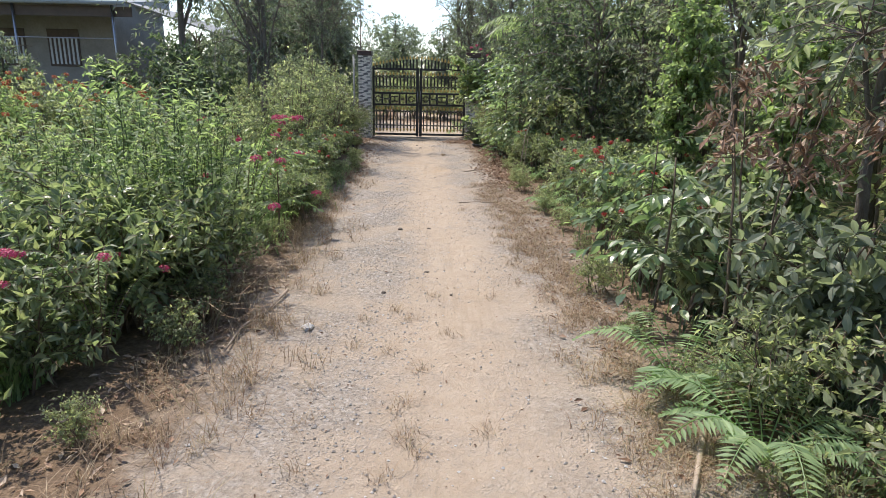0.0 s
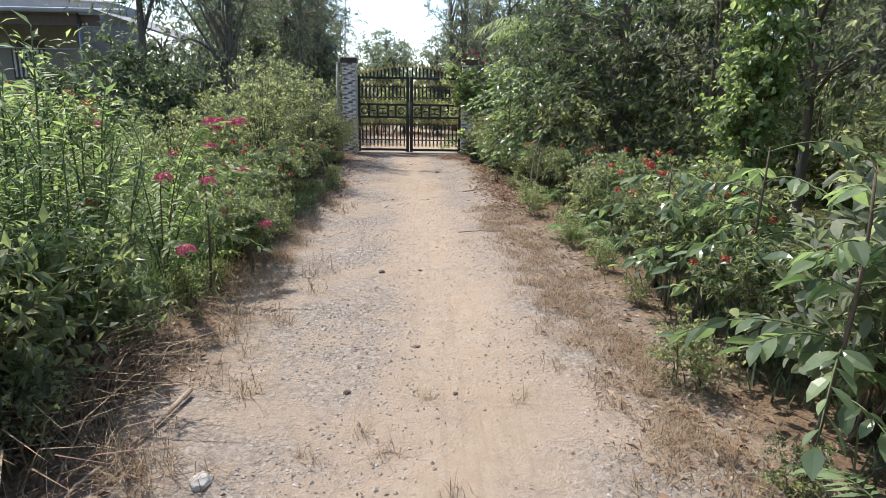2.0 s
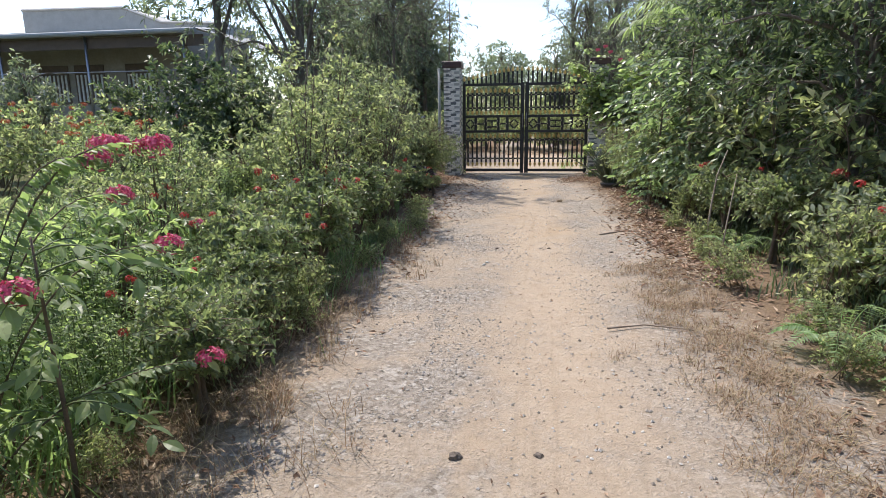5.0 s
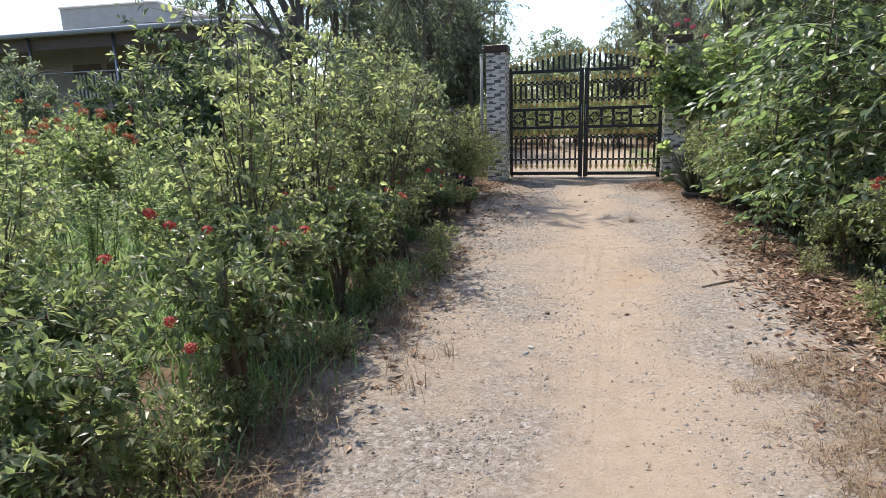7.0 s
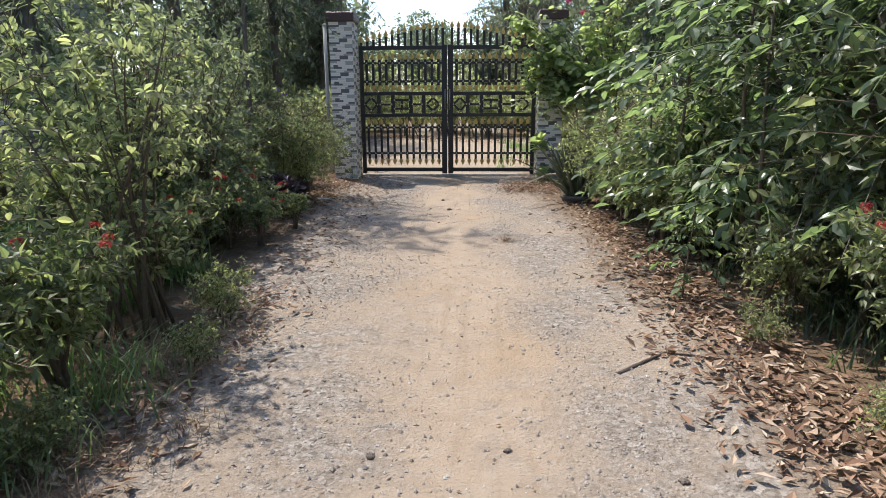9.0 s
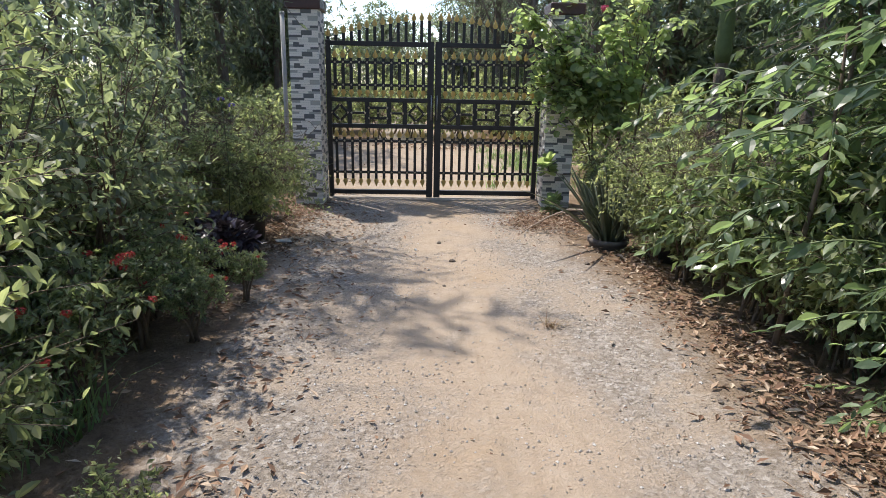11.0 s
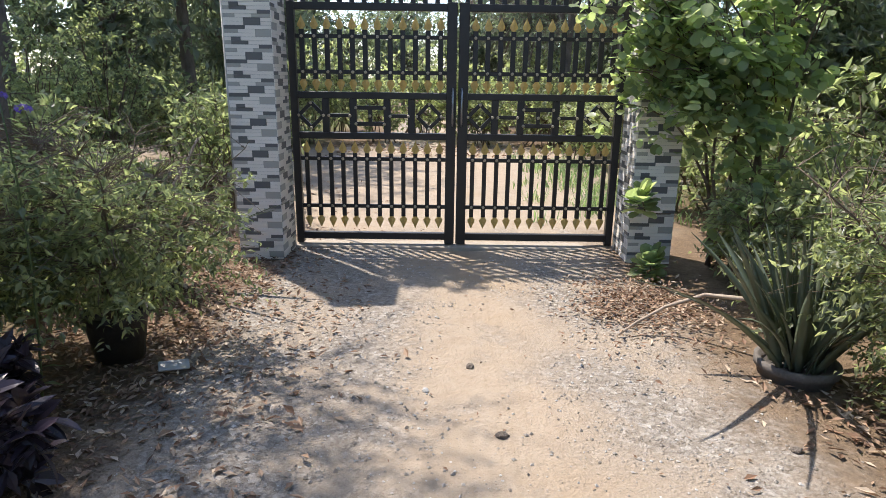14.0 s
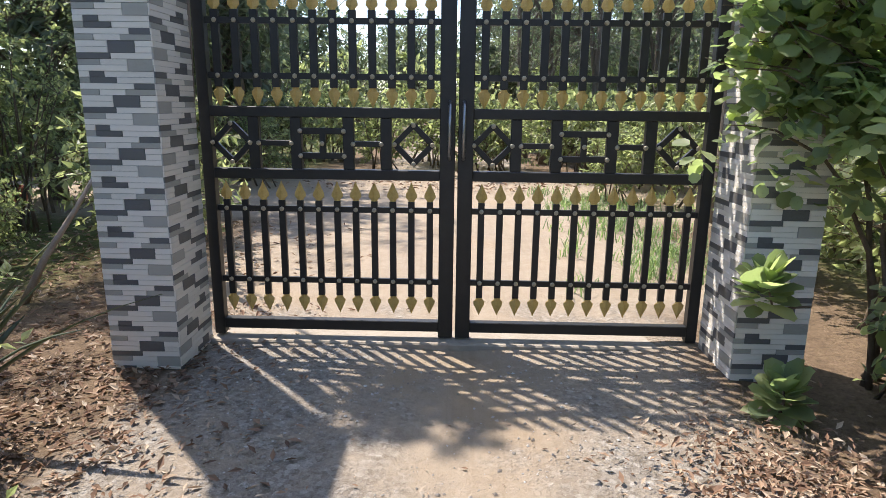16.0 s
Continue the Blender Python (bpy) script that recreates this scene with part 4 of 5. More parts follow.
for k, (x, y, t, s) in enumerate([(-1.45, -15.5, 0, 1.0), (-1.3, -15.0, 200, 0.9), (-1.6, -16.2, 80, 0.85), (-2.05, -15.6, 160, 1.1), (-1.55, -14.9, 30, 1.1), (-2.1, -14.9, 300, 1.2), (-1.75, -16.9, 60, 0.8), (-2.1, -16.6, 250, 0.95), (-1.3, -14.2, 110, 0.85), (-1.2, -11.7, 95, 0.6), (-2.3, -3.6, 40, 0.9), (-2.7, -4.3, 150, 1.1), (-2.5, -5.0, 260, 1.1), (2.15, -3.6, 15, 0.95), (2.3, -5.2, 190, 0.9), (2.2, -4.45, 130, 1.15), (2.6, -4.7, 20, 1.4)]):
    plant("shadeweed%d" % (k % 2), shade_weed(57 + k % 2), x, y, gz(x, y), t, s)
plant("gardentree", lambda: bush(65, "garden_tree", "small leafy tree before the house", "tree", 9, (0.95, 0.95, 0.5, 2.75), 330, 10, (0.12, 0.055), MAT_LEAF_DARK, MAT_BARK, 0.03, rich=True, spread=0.06, tilt=0.6), -5.75, -4.0, 0, 0, 1.0)
plant("gardentree", None, -7.6, -3.2, 0, 130, 0.85)
plant("gardentree", None, -4.6, -4.9, 0, 250, 0.8)
for k, (x, y, t, s) in enumerate([(-2.05, -4.75, 75, 0.95), (-2.35, -5.4, 140, 1.05), (-2.4, -4.1, 220, 0.95)]):
    plant("darkshrub", dark_shrub(43), x, y, gz(x, y), t, s)
plant("violet", violet_plant, -1.9, -2.95, 0, 0, 1.0)
# right verge
plant("verge_sapling", sapling(75, 0.11, 16, MAT_LEAF_BRIGHT), -1.12, -12.8, 0, 0, 0.8, "young sapling with soft yellow-green leaves")
plant("dry", dry_shrub(63), 2.55, -15.8, 0, 0, 1.0)
plant("dry", dry_shrub(63), 3.0, -16.6, 0, 120, 1.15)
plant("creeper", creeper(64), 3.75, -11.4, 0, 0, 1.0)
plant("creeper", creeper(64), 3.4, -14.6, 0, 150, 0.8)
for k, (x, y, t, s) in enumerate([(2.75, -15.0, 0, 1.05), (2.9, -16.1, 70, 1.1), (3.4, -14.2, 150, 1.3), (2.9, -9.6, 310, 0.8), (2.75, -6.1, 30, 1.0), (2.6, -5.2, 100, 0.9), (2.65, -4.2, 180, 0.95), (3.5, -17.5, 240, 1.3)]):
    plant("broad%d" % (k % 2), broad_bush(61 + k % 2), x, y, gz(x, y), t, s)
for k, (x, y, t, s) in enumerate([(2.2, -15.3, 0, 1.0), (2.55, -14.0, 100, 1.0), (2.35, -13.2, 230, 0.85), (1.85, -6.3, 90, 0.55)] ):
    plant("sapling%d" % (k % 2), sapling(71 + k % 2), x, y, gz(x, y), t, s)
for k, (x, y, t, s) in enumerate([(2.1, -5.0, 40, 1.5), (2.25, -3.9, 150, 1.35), (2.35, -6.0, 280, 1.55), (2.5, -5.5, 200, 1.75), (2.75, -6.8, 70, 1.7), (2.45, -4.5, 10, 1.8)]):
    plant("tallsapling%d" % (k % 2), sapling(73 + k % 2, 0.085, 30), x, y, gz(x, y), t, s)
for k, (x, y, t, s) in enumerate([(2.2, -10.9, 0, 0.85), (2.05, -16.2, 60, 1.05), (2.2, -16.9, 160, 1.1), (2.45, -11.5, 250, 0.7), (2.35, -8.3, 100, 0.7)]):
    plant("fern", fern(81), x, y, gz(x, y), t, s)
for k, (x, y, t, s) in enumerate([(3.0, -6.4, 0, 0.82), (3.3, -4.3, 110, 0.9), (5.0, -5.6, 90, 1.1), (3.3, -8.2, 40, 0.8)]):
    plant("dark%d" % (k % 2), dark_tree(91 + k % 2), x, y, 0, t, s)
for k, (x, y, t, s) in enumerate([(4.3, -9.2, 220, 0.95), (4.7, -10.8, 40, 0.9), (4.8, -13.6, 160, 0.9), (3.6, -16.0, 290, 0.9), (4.6, -18.2, 20, 1.0), (5.6, -12.6, 120, 1.0)]):
    plant("open", open_tree(95), x, y, 0, t, s)
# trees of the garden and the plantation
for k, (x, y, t, s) in enumerate([(-5.4, 0.9, 90, 0.9), (-6.3, -2.0, 200, 1.05), (-5.6, 2.6, 300, 1.1), (-3.8, 7.4, 40, 0.95), (-4.6, 6.0, 140, 1.15), (-5.2, 10.2, 250, 1.15), (3.2, 4.0, 120, 0.9)]):
    plant("far%d" % (k % 2), far_tree(101 + k % 2), x, y, 0, t, s)
plant("high", lambda: tree(104, "feathery_tree", "feathery tree with a thin trunk and fine hanging leaves", 16, (1.5, 1.35, 1.7, 6.8), 520, 15, (0.085, 0.022), MAT_LEAF_GUM, 0.036, 0.4, hang=0.2), -2.6, -1.9, 0, 0, 1.0)
plant("gum", lambda: tree(105, "gum_tree", "grey-green tree with narrow leaves and a pale trunk", 18, (1.45, 1.4, 1.1, 6.4), 300, 13, (0.10, 0.026), MAT_LEAF_GUM, 0.075, 0.22, hang=0.25), -3.45, -5.0, 0, 0, 1.0)
for k, (x, y, t, s) in enumerate([(2.0, 11.2, 40, 1.3), (4.4, 10.4, 160, 1.25), (3.0, 13.5, 280, 1.5), (6.8, 11.5, 20, 1.4), (-5.1, 11.4, 200, 1.25), (-7.2, 9.0, 310, 1.3), (4.6, 7.6, 90, 1.0), (1.7, 12.8, 130, 1.3), (2.7, 9.4, 250, 1.15)]):
    plant("gum", None, x, y, 0, t, s)
# invented tree, crown out of view: throws the round shadow before the gate
plant("round", lambda: tree(106, "young_tree", "slender tree added to cast a round shadow before the gate", 10, (0.42, 0.4, 4.35, 5.2), 120, 13, (0.10, 0.05), MAT_LEAF_DARK, 0.03, 0.84), -2.05, 1.25, 0, 0, 1.0)
rr = np.random.default_rng(5)
for k in range(25):
    x, y = 5.4 + 1.8 * (k % 5) + rr.uniform(-0.6, 0.6), -16 + 4.0 * (k // 5) + rr.uniform(-1.4, 1.4)
    plant("wood%d" % (k % 2), wood_tree(111 + k % 2), x, y, 0, rr.uniform(0, 360), rr.uniform(0.85, 1.15))
for k, (x, y, s) in enumerate([(-1.75, 21, 0.5), (-4.1, 22, 0.46), (3.5, 26, 0.8), (6.5, 18, 0.75), (-7, 24, 0.8), (10, 27, 1.0), (-13, 30, 1.0), (17, 22, 1.0), (22, 10, 1.0), (24, -4, 1.0), (22, -18, 1.0), (-24, 24, 1.0), (-30, 10, 1.0), (-30, -6, 1.0), (-26, -20, 1.0), (-4, 46, 0.9), (6, 44, 1.0), (-18, -28, 1), (-6, -34, 1), (6, -34, 1), (18, -30, 1), (14, 40, 1.1), (-16, 44, 1.1)]):
    plant("back%d" % (k % 2), back_tree(121 + k % 2), x, y, 0, 70 * k, s)
# shrubs past the lane and in the garden
for k, (x, y, t, s) in enumerate([(-3.4, 8.8, 0, 1.1), (-1.6, 9.3, 90, 1.0), (0.4, 9.0, 180, 1.1), (2.2, 8.6, 270, 1.1), (4.0, 9.0, 20, 1.2), (-5.4, 9.2, 130, 1.2), (-0.6, 11.5, 240, 1.4), (2.6, 11.8, 310, 1.5), (-3.2, 11.8, 60, 1.5), (2.3, 5.6, 60, 0.7)]):
    plant("farweed%d" % (k % 2), far_weed(56 + k % 2), x, y, 0, t, s * 1.7)
for k, (x, y, t, s) in enumerate([(-9.3, -2.6, 0, 1.0), (-7.8, -2.2, 100, 0.95), (-10.6, -3.4, 220, 1.05), (-6.4, -5.4, 300, 0.9), (-7.2, -8.0, 40, 0.9)]):
    plant("orange", orange_bush(131), x, y, 0, t, s, "" if k < 3 else "green shrub with a few orange flowers")

rr = np.random.default_rng(6)
for k in range(64):
    x, y = ((rr.uniform(-9.5, -3.0), rr.uniform(-13, 9)), (rr.uniform(3.0, 10), rr.uniform(-17, 9)), (rr.uniform(-9, 9), rr.uniform(8.6, 12)))[k % 3]
    if y > -1.5 and y < 8.0 and -5.2 < x < 2.8:
        continue
    plant("farweed%d" % (k % 2), far_weed(56 + k % 2), x, y, 0, rr.uniform(0, 360), rr.uniform(1.0, 1.9))
for k in range(18):
    x, y = rr.uniform(-11, 12), rr.uniform(13.0, 19)
    if -5.5 < x < 0.6:
        x -= 7.0
    plant("back%d" % (k % 2), back_tree(121 + k % 2), x, y, 0, rr.uniform(0, 360), rr.uniform(0.38, 0.6) if abs(x) > 2.5 else rr.uniform(0.42, 0.5))
for k, (x, y, s) in enumerate([(-6.6, -0.2, 0.36), (-5.6, 5.0, 0.55), (-4.2, 7.8, 0.5), (4.6, 3.6, 0.5), (6.4, 5.4, 0.55), (8.5, 3.2, 0.6), (-11.5, -1.5, 0.3)]):
    plant("back%d" % (k % 2), back_tree(121 + k % 2), x, y, 0, 50 * k, s, "leafy green tree beside the garden")

for k in range(34):
    x, y = rr.uniform(5.5, 14), rr.uniform(-17, 7)
    plant("farweed%d" % (k % 2), far_weed(56 + k % 2), x, y, 0, rr.uniform(0, 360), rr.uniform(1.4, 2.4))
for k in range(13):
    plant("back%d" % (k % 2), back_tree(121 + k % 2), rr.uniform(13, 19), -19 + 2.3 * k, 0, 47 * k, rr.uniform(0.55, 0.75))
# seedlings at the foot of the bushes
for k in range(26):
    y = -17.2 + 0.42 * k + rr.uniform(-0.2, 0.2)
    x = (-1.02 if k % 2 else 2.12) + rr.uniform(-0.16, 0.12)
    plant("farweed%d" % (k % 2), far_weed(56 + k % 2), x, y, 0, rr.uniform(0, 360), rr.uniform(0.2, 0.4), "small weed seedling at the track's edge")


def spray_shrub():
    """Long arching stems with paired leaves, a pink flower head at each end."""
    r = np.random.default_rng(23)
    ob = thing("arching_shrub", "sparse shrub with long arching stems ending in pink flowers", "shrub")
    wood, P, W, U = [], [], [], []
    ends = [(0.41, 0.6, 1.26), (0.3, 0.45, 1.22), (0.46, 0.6, 0.87), (0.66, 0.5, 0.43), (0.42, -0.1, 0.87), (0.30, -0.55, 0.95), (-0.1, -0.75, 0.80), (0.55, -0.9, 0.55), (-0.5, 0.3, 1.25), (0.15, 0.75, 1.05)]
    for e in ends:
        e = np.array(e)
        s = np.linspace(0, 1, 12)[:, None]
        mid = e * np.array([0.3, 0.3, 1.15])
        q = 2 * s * (1 - s) * mid + s * s * e
        wood.append(tube(q, np.linspace(0.0065, 0.002, 12), 5))
        for u in np.linspace(0.2, 0.98, 42):
            pt = np.array([np.interp(u, s[:, 0], q[:, c]) for c in range(3)])
            for sg in (-1, 1):
                d = e - mid
                sd = np.cross(unit(d), [0, 0, 1]) * sg
                P.append(pt)
                W.append(sd + unit(d) * 0.6 + r.normal(0, 0.2, 3))
                U.append(np.array([0, 0, 1.0]) + r.normal(0, 0.3, 3))
    k = len(P)
    S = r.uniform(0.7, 1.2, k)
    part("wood", join(*wood), MAT_TWIG, ob, "", True)
    part("foliage", leaves(np.array(P), np.array(W), np.array(U), 0.065 * S, 0.026 * S, 0.12, 0.2, True), MAT_LEAF_BRIGHT, ob)
    head = mesh_of(flower_head(r, 0.055), MAT_PINK)
    for e in ends:
        part("flower_head", head, None, ob, "pink flower cluster", loc=e)
    for dx, dy in ((0.09, 0.03), (-0.08, 0.02), (-0.16, 0.05)):
        part("flower_head", head, None, ob, "pink flower cluster", loc=(0.38 + dx, 0.55 + dy, 1.27))
    return ob


plant("spray", spray_shrub, -1.42, -12.9, 0, 0, 1.0)
plant("spray", spray_shrub, -1.35, -16.0, 0, 160, 0.62)

for k, (x, y, t, s) in enumerate([(-5.2, 2.4, 0, 1.3), (-4.6, 5.2, 70, 1.6), (-3.4, 6.6, 150, 1.5), (-5.8, 0.6, 220, 1.5), (-5.4, 4.0, 20, 1.7), (-6.4, 2.2, 120, 1.8), (3.0, 0.5, 20, 1.4), (2.7, 1.7, 100, 1.3), (3.7, -0.3, 190, 1.5), (3.6, 2.4, 280, 1.6)]):
    plant("farweed%d" % (k % 2), far_weed(56 + k % 2), x, y, 0, t, s)


# ---- single plants and pots by the gate ----
def snake_plant():
    r = np.random.default_rng(7)
    ob = thing("snake_plant", "snake plant with long mottled blades in a cement pot", "potted plant")
    part("pot", lathe([(0.15, 0.0), (0.19, 0.14), (0.205, 0.15), (0.205, 0.19), (0.18, 0.19), (0.17, 0.15)], 20), MAT_POT, ob, "grey cement pot", True)
    for k in range(74):
        a, ln = r.uniform(0, 6.28), r.uniform(0.4, 0.85)
        b = np.array([math.cos(a), math.sin(a), 0]) * r.uniform(0.01, 0.13)
        lean = r.uniform(0.05, 0.6) if k > 5 else 0.95
        s = np.linspace(0, 1, 7)
        d = np.array([math.cos(a), math.sin(a), 0])
        mid = b + np.outer(s * ln * lean + 0.15 * lean * s * s, d) + np.outer(s * ln * (1 - 0.35 * lean * s), [0, 0, 1]) + [0, 0, 0.16]
        side = np.cross(d, [0, 0, 1]) * math.cos(a * 3) + d * math.sin(a * 3) * 0.7
        w = 0.029 * np.array([0.7, 0.95, 1.0, 1.0, 0.85, 0.55, 0.05])
        n = np.cross(side, [0, 0, 1])
        v = np.concatenate([mid + side * w[:, None] + n * 0.008, mid - n * 0.004, mid - side * w[:, None] + n * 0.008, mid + n * 0.004])
        f = []
        for i in range(6):
            for c in range(4):
                p, q = c * 7 + i, ((c + 1) % 4) * 7 + i
                f.append([p, q, q + 1, p + 1])
        part("blade", (v, f), MAT_SNAKE, ob, "", True)
    return ob


def second_snake_plant():
    ob = snake_plant()
    ob.matrix_basis = pose(-2.15, -1.25, -0.06, 0, 0, 140)
    tagged(ob, "snake plant with mottled blades beside the tiled pillar")


second_snake_plant()
snake_plant().matrix_basis = pose(1.74, -2.48, -0.10)


def potted_shrub():
    r = np.random.default_rng(9)
    ob = thing("potted_shrub", "spreading fine-leaved shrub in a black pot", "potted plant")
    part("pot", lathe([(0.12, 0.0), (0.155, 0.22), (0.17, 0.23), (0.17, 0.27), (0.15, 0.27), (0.14, 0.23)], 20), MAT_POT_BLACK, ob, "black plastic pot", True)
    w, lv, _ = woody(r, 12, (0.86, 0.78, 0.14, 1.12), 640, 14, (0.048, 0.02), 0.016, 0.0025, 0.8, False, None, 0.08)
    part("wood", (np.asarray(w[0]) + [0, 0, 0.2], w[1]), MAT_TWIG, ob, "", True)
    part("foliage", lv, MAT_LEAF_OLIVE, ob)
    return ob


plant("potted", potted_shrub, -1.85, -2.35, 0.0, 0, 1.0)
plant("potted", potted_shrub, -2.45, -2.75, 0.0, 60, 1.1, "fine-leaved shrub in a black pot under the tree")
plant("potted", potted_shrub, 2.2, -3.0, 0.0, 120, 1.05, "fine-leaved shrub in a black pot behind the snake plant")


def purple_plant():
    return bush(14, "purple_leaf_plant", "low plant with dark purple-black leaves", "plant", 9, (0.24, 0.24, 0.05, 0.48), 60, 9, (0.12, 0.048), MAT_LEAF_PURPLE, rich=True, spread=0.1, tilt=0.4)


plant("purple", purple_plant, -1.72, -3.55, 0.0, 0, 1.0)
plant("purple", purple_plant, -1.95, -3.2, 0.0, 120, 0.9)


def scalloped_leaves(pos, way, up, length):
    """Round leaves with a toothed rim and a sunken midrib."""
    d = unit(way)
    n = unit(up - d * np.sum(up * d, 1)[:, None])
    s = np.cross(d, n)
    L = np.asarray(length)[:, None]
    k = 16
    rows = [pos, pos + d * L * 0.5 - n * L * 0.05]
    for i in range(k):
        a = 2 * math.pi * (i + 0.5) / k
        rad = 0.5 * (1.0 + (0.07 if i % 2 else -0.03))
        u, v = 0.5 - math.cos(a) * rad, math.sin(a) * rad * 0.82
        rows.append(pos + d * L * u + s * L * v + n * L * (0.16 * abs(v) + 0.02 * math.sin(3 * a) - 0.22 * max(0, u - 0.4) ** 2))
    q = np.stack(rows, 1)
    m = k + 2
    base = np.arange(len(pos)) * m
    f = []
    for i in range(k):
        f += (base[:, None] + np.array([[1, 2 + i, 2 + (i + 1) % k]])).tolist()
    return q.reshape(-1, 3), f


def vine():
    """Leafy climber that swallows the pillar and hangs over the gate."""
    r = np.random.default_rng(17)
    ob = thing("climbing_shrub", "leafy climber with round scalloped leaves over the gate pillar", "climber")
    # centre, radii, number of shoots, share of leaves
    lobes = [((1.25, -0.58, 2.0), (0.42, 0.2, 0.75), 20, 0.8), ((1.55, -0.62, 1.55), (0.3, 0.2, 0.4), 10, 0.75), ((1.8, -0.55, 2.15), (0.6, 0.36, 0.75), 22, 0.7), ((2.5, -0.4, 2.1), (0.6, 0.45, 0.8), 22, 0.65), ((2.2, -0.65, 1.5), (0.5, 0.4, 0.55), 18, 0.6), ((2.1, -0.75, 0.75), (0.36, 0.25, 0.5), 9, 0.45), ((2.5, -0.6, 0.8), (0.4, 0.35, 0.55), 9, 0.5)]
    wood, P, W, U, L = [], [], [], [], []
    for c, rad, count, share in lobes:
        for n in range(count):
            t = np.array(c) + in_crown(r, 1, rad[0], rad[1], -rad[2], rad[2])[0]
            b = np.array([2.2 + r.uniform(-0.15, 0.3), -0.5 + r.uniform(-0.15, 0.25), 0.0])
            mid = np.array([(b[0] + c[0]) / 2 + 0.16, c[1], t[2] * 0.8 + 0.35])
            s = np.linspace(0, 1, 11)[:, None]
            q = (1 - s) ** 2 * b + 2 * s * (1 - s) * mid + s * s * t + r.normal(0, 0.012, (11, 3))
            whole = n < 2
            wood.append(tube(q if whole else q[5:], np.linspace(0.017 if whole else 0.006, 0.0025, 11 if whole else 6), 5))
            for u in np.linspace(0.5 if c[0] > 1.9 else 0.64, 1, 6):
                if r.uniform() > share:
                    continue
                p = np.array([np.interp(u, s[:, 0], q[:, k]) for k in range(3)]) + r.normal(0, 0.07, 3)
                size = r.uniform(0.6, 1.15)
                for j in range(8):
                    turn = j * 2.4 + r.uniform(-0.4, 0.4)
                    dr = unit(np.array([math.cos(turn), math.sin(turn) - 0.15, r.uniform(-1.4, 0.15)]))
                    P.append(p + dr * r.uniform(0.01, 0.05) - np.array([0, 0, 0.016 * j]))
                    W.append(dr)
                    U.append(np.array([0.4 * dr[0], 0.4 * dr[1], 0.9]) + r.normal(0, 0.3, 3))
                    L.append(r.uniform(0.065, 0.12) * size)
    part("wood", join(*wood), MAT_TWIG, ob, "", True)
    part("foliage", scalloped_leaves(np.array(P), np.array(W), np.array(U), np.array(L)), MAT_LEAF_VINE, ob, "", True)
    head = mesh_of(flower_head(r, 0.05), MAT_PINK)
    for p in ((1.53, -0.7, 2.66), (1.68, -0.75, 2.72), (1.8, -0.6, 2.62), (2.0, -0.7, 2.45)):
        part("flower_head", head, None, ob, "pink flower cluster", loc=p)
    return ob


vine()


def sprig(x, y, z, seed):
    """A rosette of scalloped leaves on a short stem."""
    r = np.random.default_rng(seed)
    ob = thing("leafy_sprig", "low sprig of round scalloped leaves by the pillar", "plant", "sprigs at the pillar's foot")
    k = 34
    a = np.arange(k) * 2.4
    el = np.linspace(1.2, -0.3, k)
    W = np.stack([np.cos(a) * np.cos(el), np.sin(a) * np.cos(el), np.sin(el)], 1)
    P = W * 0.03 + np.stack([np.zeros(k), np.zeros(k), np.linspace(0.14, 0.02, k)], 1)
    part("foliage", scalloped_leaves(P, W, np.tile([0, 0, 1.0], (k, 1)) + r.normal(0, 0.2, (k, 3)), r.uniform(0.08, 0.15, k)), MAT_LEAF_VINE, ob, "", True)
    part("stem", tube([(0.0, 0, 0.14), (0.05, 0.0, 0.0), (0.28, 0.1, -0.02)] if z > 0.1 else [(0, 0, 0.14), (0.01, 0, 0.05), (0, 0, -0.02)], [0.005, 0.006, 0.007], 5), MAT_TWIG, ob)
    ob.matrix_basis = pose(x, y, z)


sprig(1.42, -0.72, 0.48, 3)
sprig(1.50, -0.85, 0.0, 4)


def palm(x, y, h, label):
    """Feather palm: ringed trunk, green crownshaft, drooping fronds."""
    r = np.random.default_rng(int(x * 10))
    ob = thing("palm_tree", label, "palm")
    z = np.linspace(-0.05, h, 26)
    part("trunk", tube(np.stack([0 * z, 0 * z, z], 1), 0.085 + 0.008 * (np.arange(26) % 2) - 0.02 * z / h, 12), MAT_BARK, ob)
    part("crownshaft", lathe([(0.075, h - 0.01), (0.095, h + 0.12), (0.085, h + 0.5), (0.05, h + 0.8)], 12), MAT_GREEN_STEM, ob, "smooth green crownshaft", True)
    for k in range(11):
        a, ln = k * 2.4, r.uniform(1.5, 1.9)
        s = np.linspace(0, 1, 12)[:, None]
        d = np.array([math.cos(a), math.sin(a), 0])
        q = np.array([0, 0, h + 0.7]) + d * ln * (0.25 * s + 0.55 * s * s) + np.array([0, 0, 1]) * (1.7 * s - 1.35 * s * s) * ln
        side = np.cross(d, [0, 0, 1])
        P, W = [], []
        for u in np.linspace(0.15, 1, 40):
            p = np.array([np.interp(u, s[:, 0], q[:, c]) for c in range(3)])
            for sg in (-1, 1):
                P.append(p)
                W.append(side * sg * 0.8 + d * 0.5 + np.array([0, 0, -0.3]) + r.normal(0, 0.08, 3))
        n = len(P)
        part("frond", join(tube(q, np.linspace(0.016, 0.004, 12), 4), leaves(np.array(P), np.array(W), np.tile([0, 0, 1.0], (n, 1)), r.uniform(0.38, 0.55, n), np.full(n, 0.035), 0.1, 0.3)), MAT_LEAF_BRIGHT, ob)
    ob.matrix_basis = pose(x, y, 0)


palm(3.3, -1.1, 1.85, "young palm with a green crownshaft and drooping fronds")
palm(5.6, 1.6, 2.0, "palm with a brown trunk and drooping fronds")


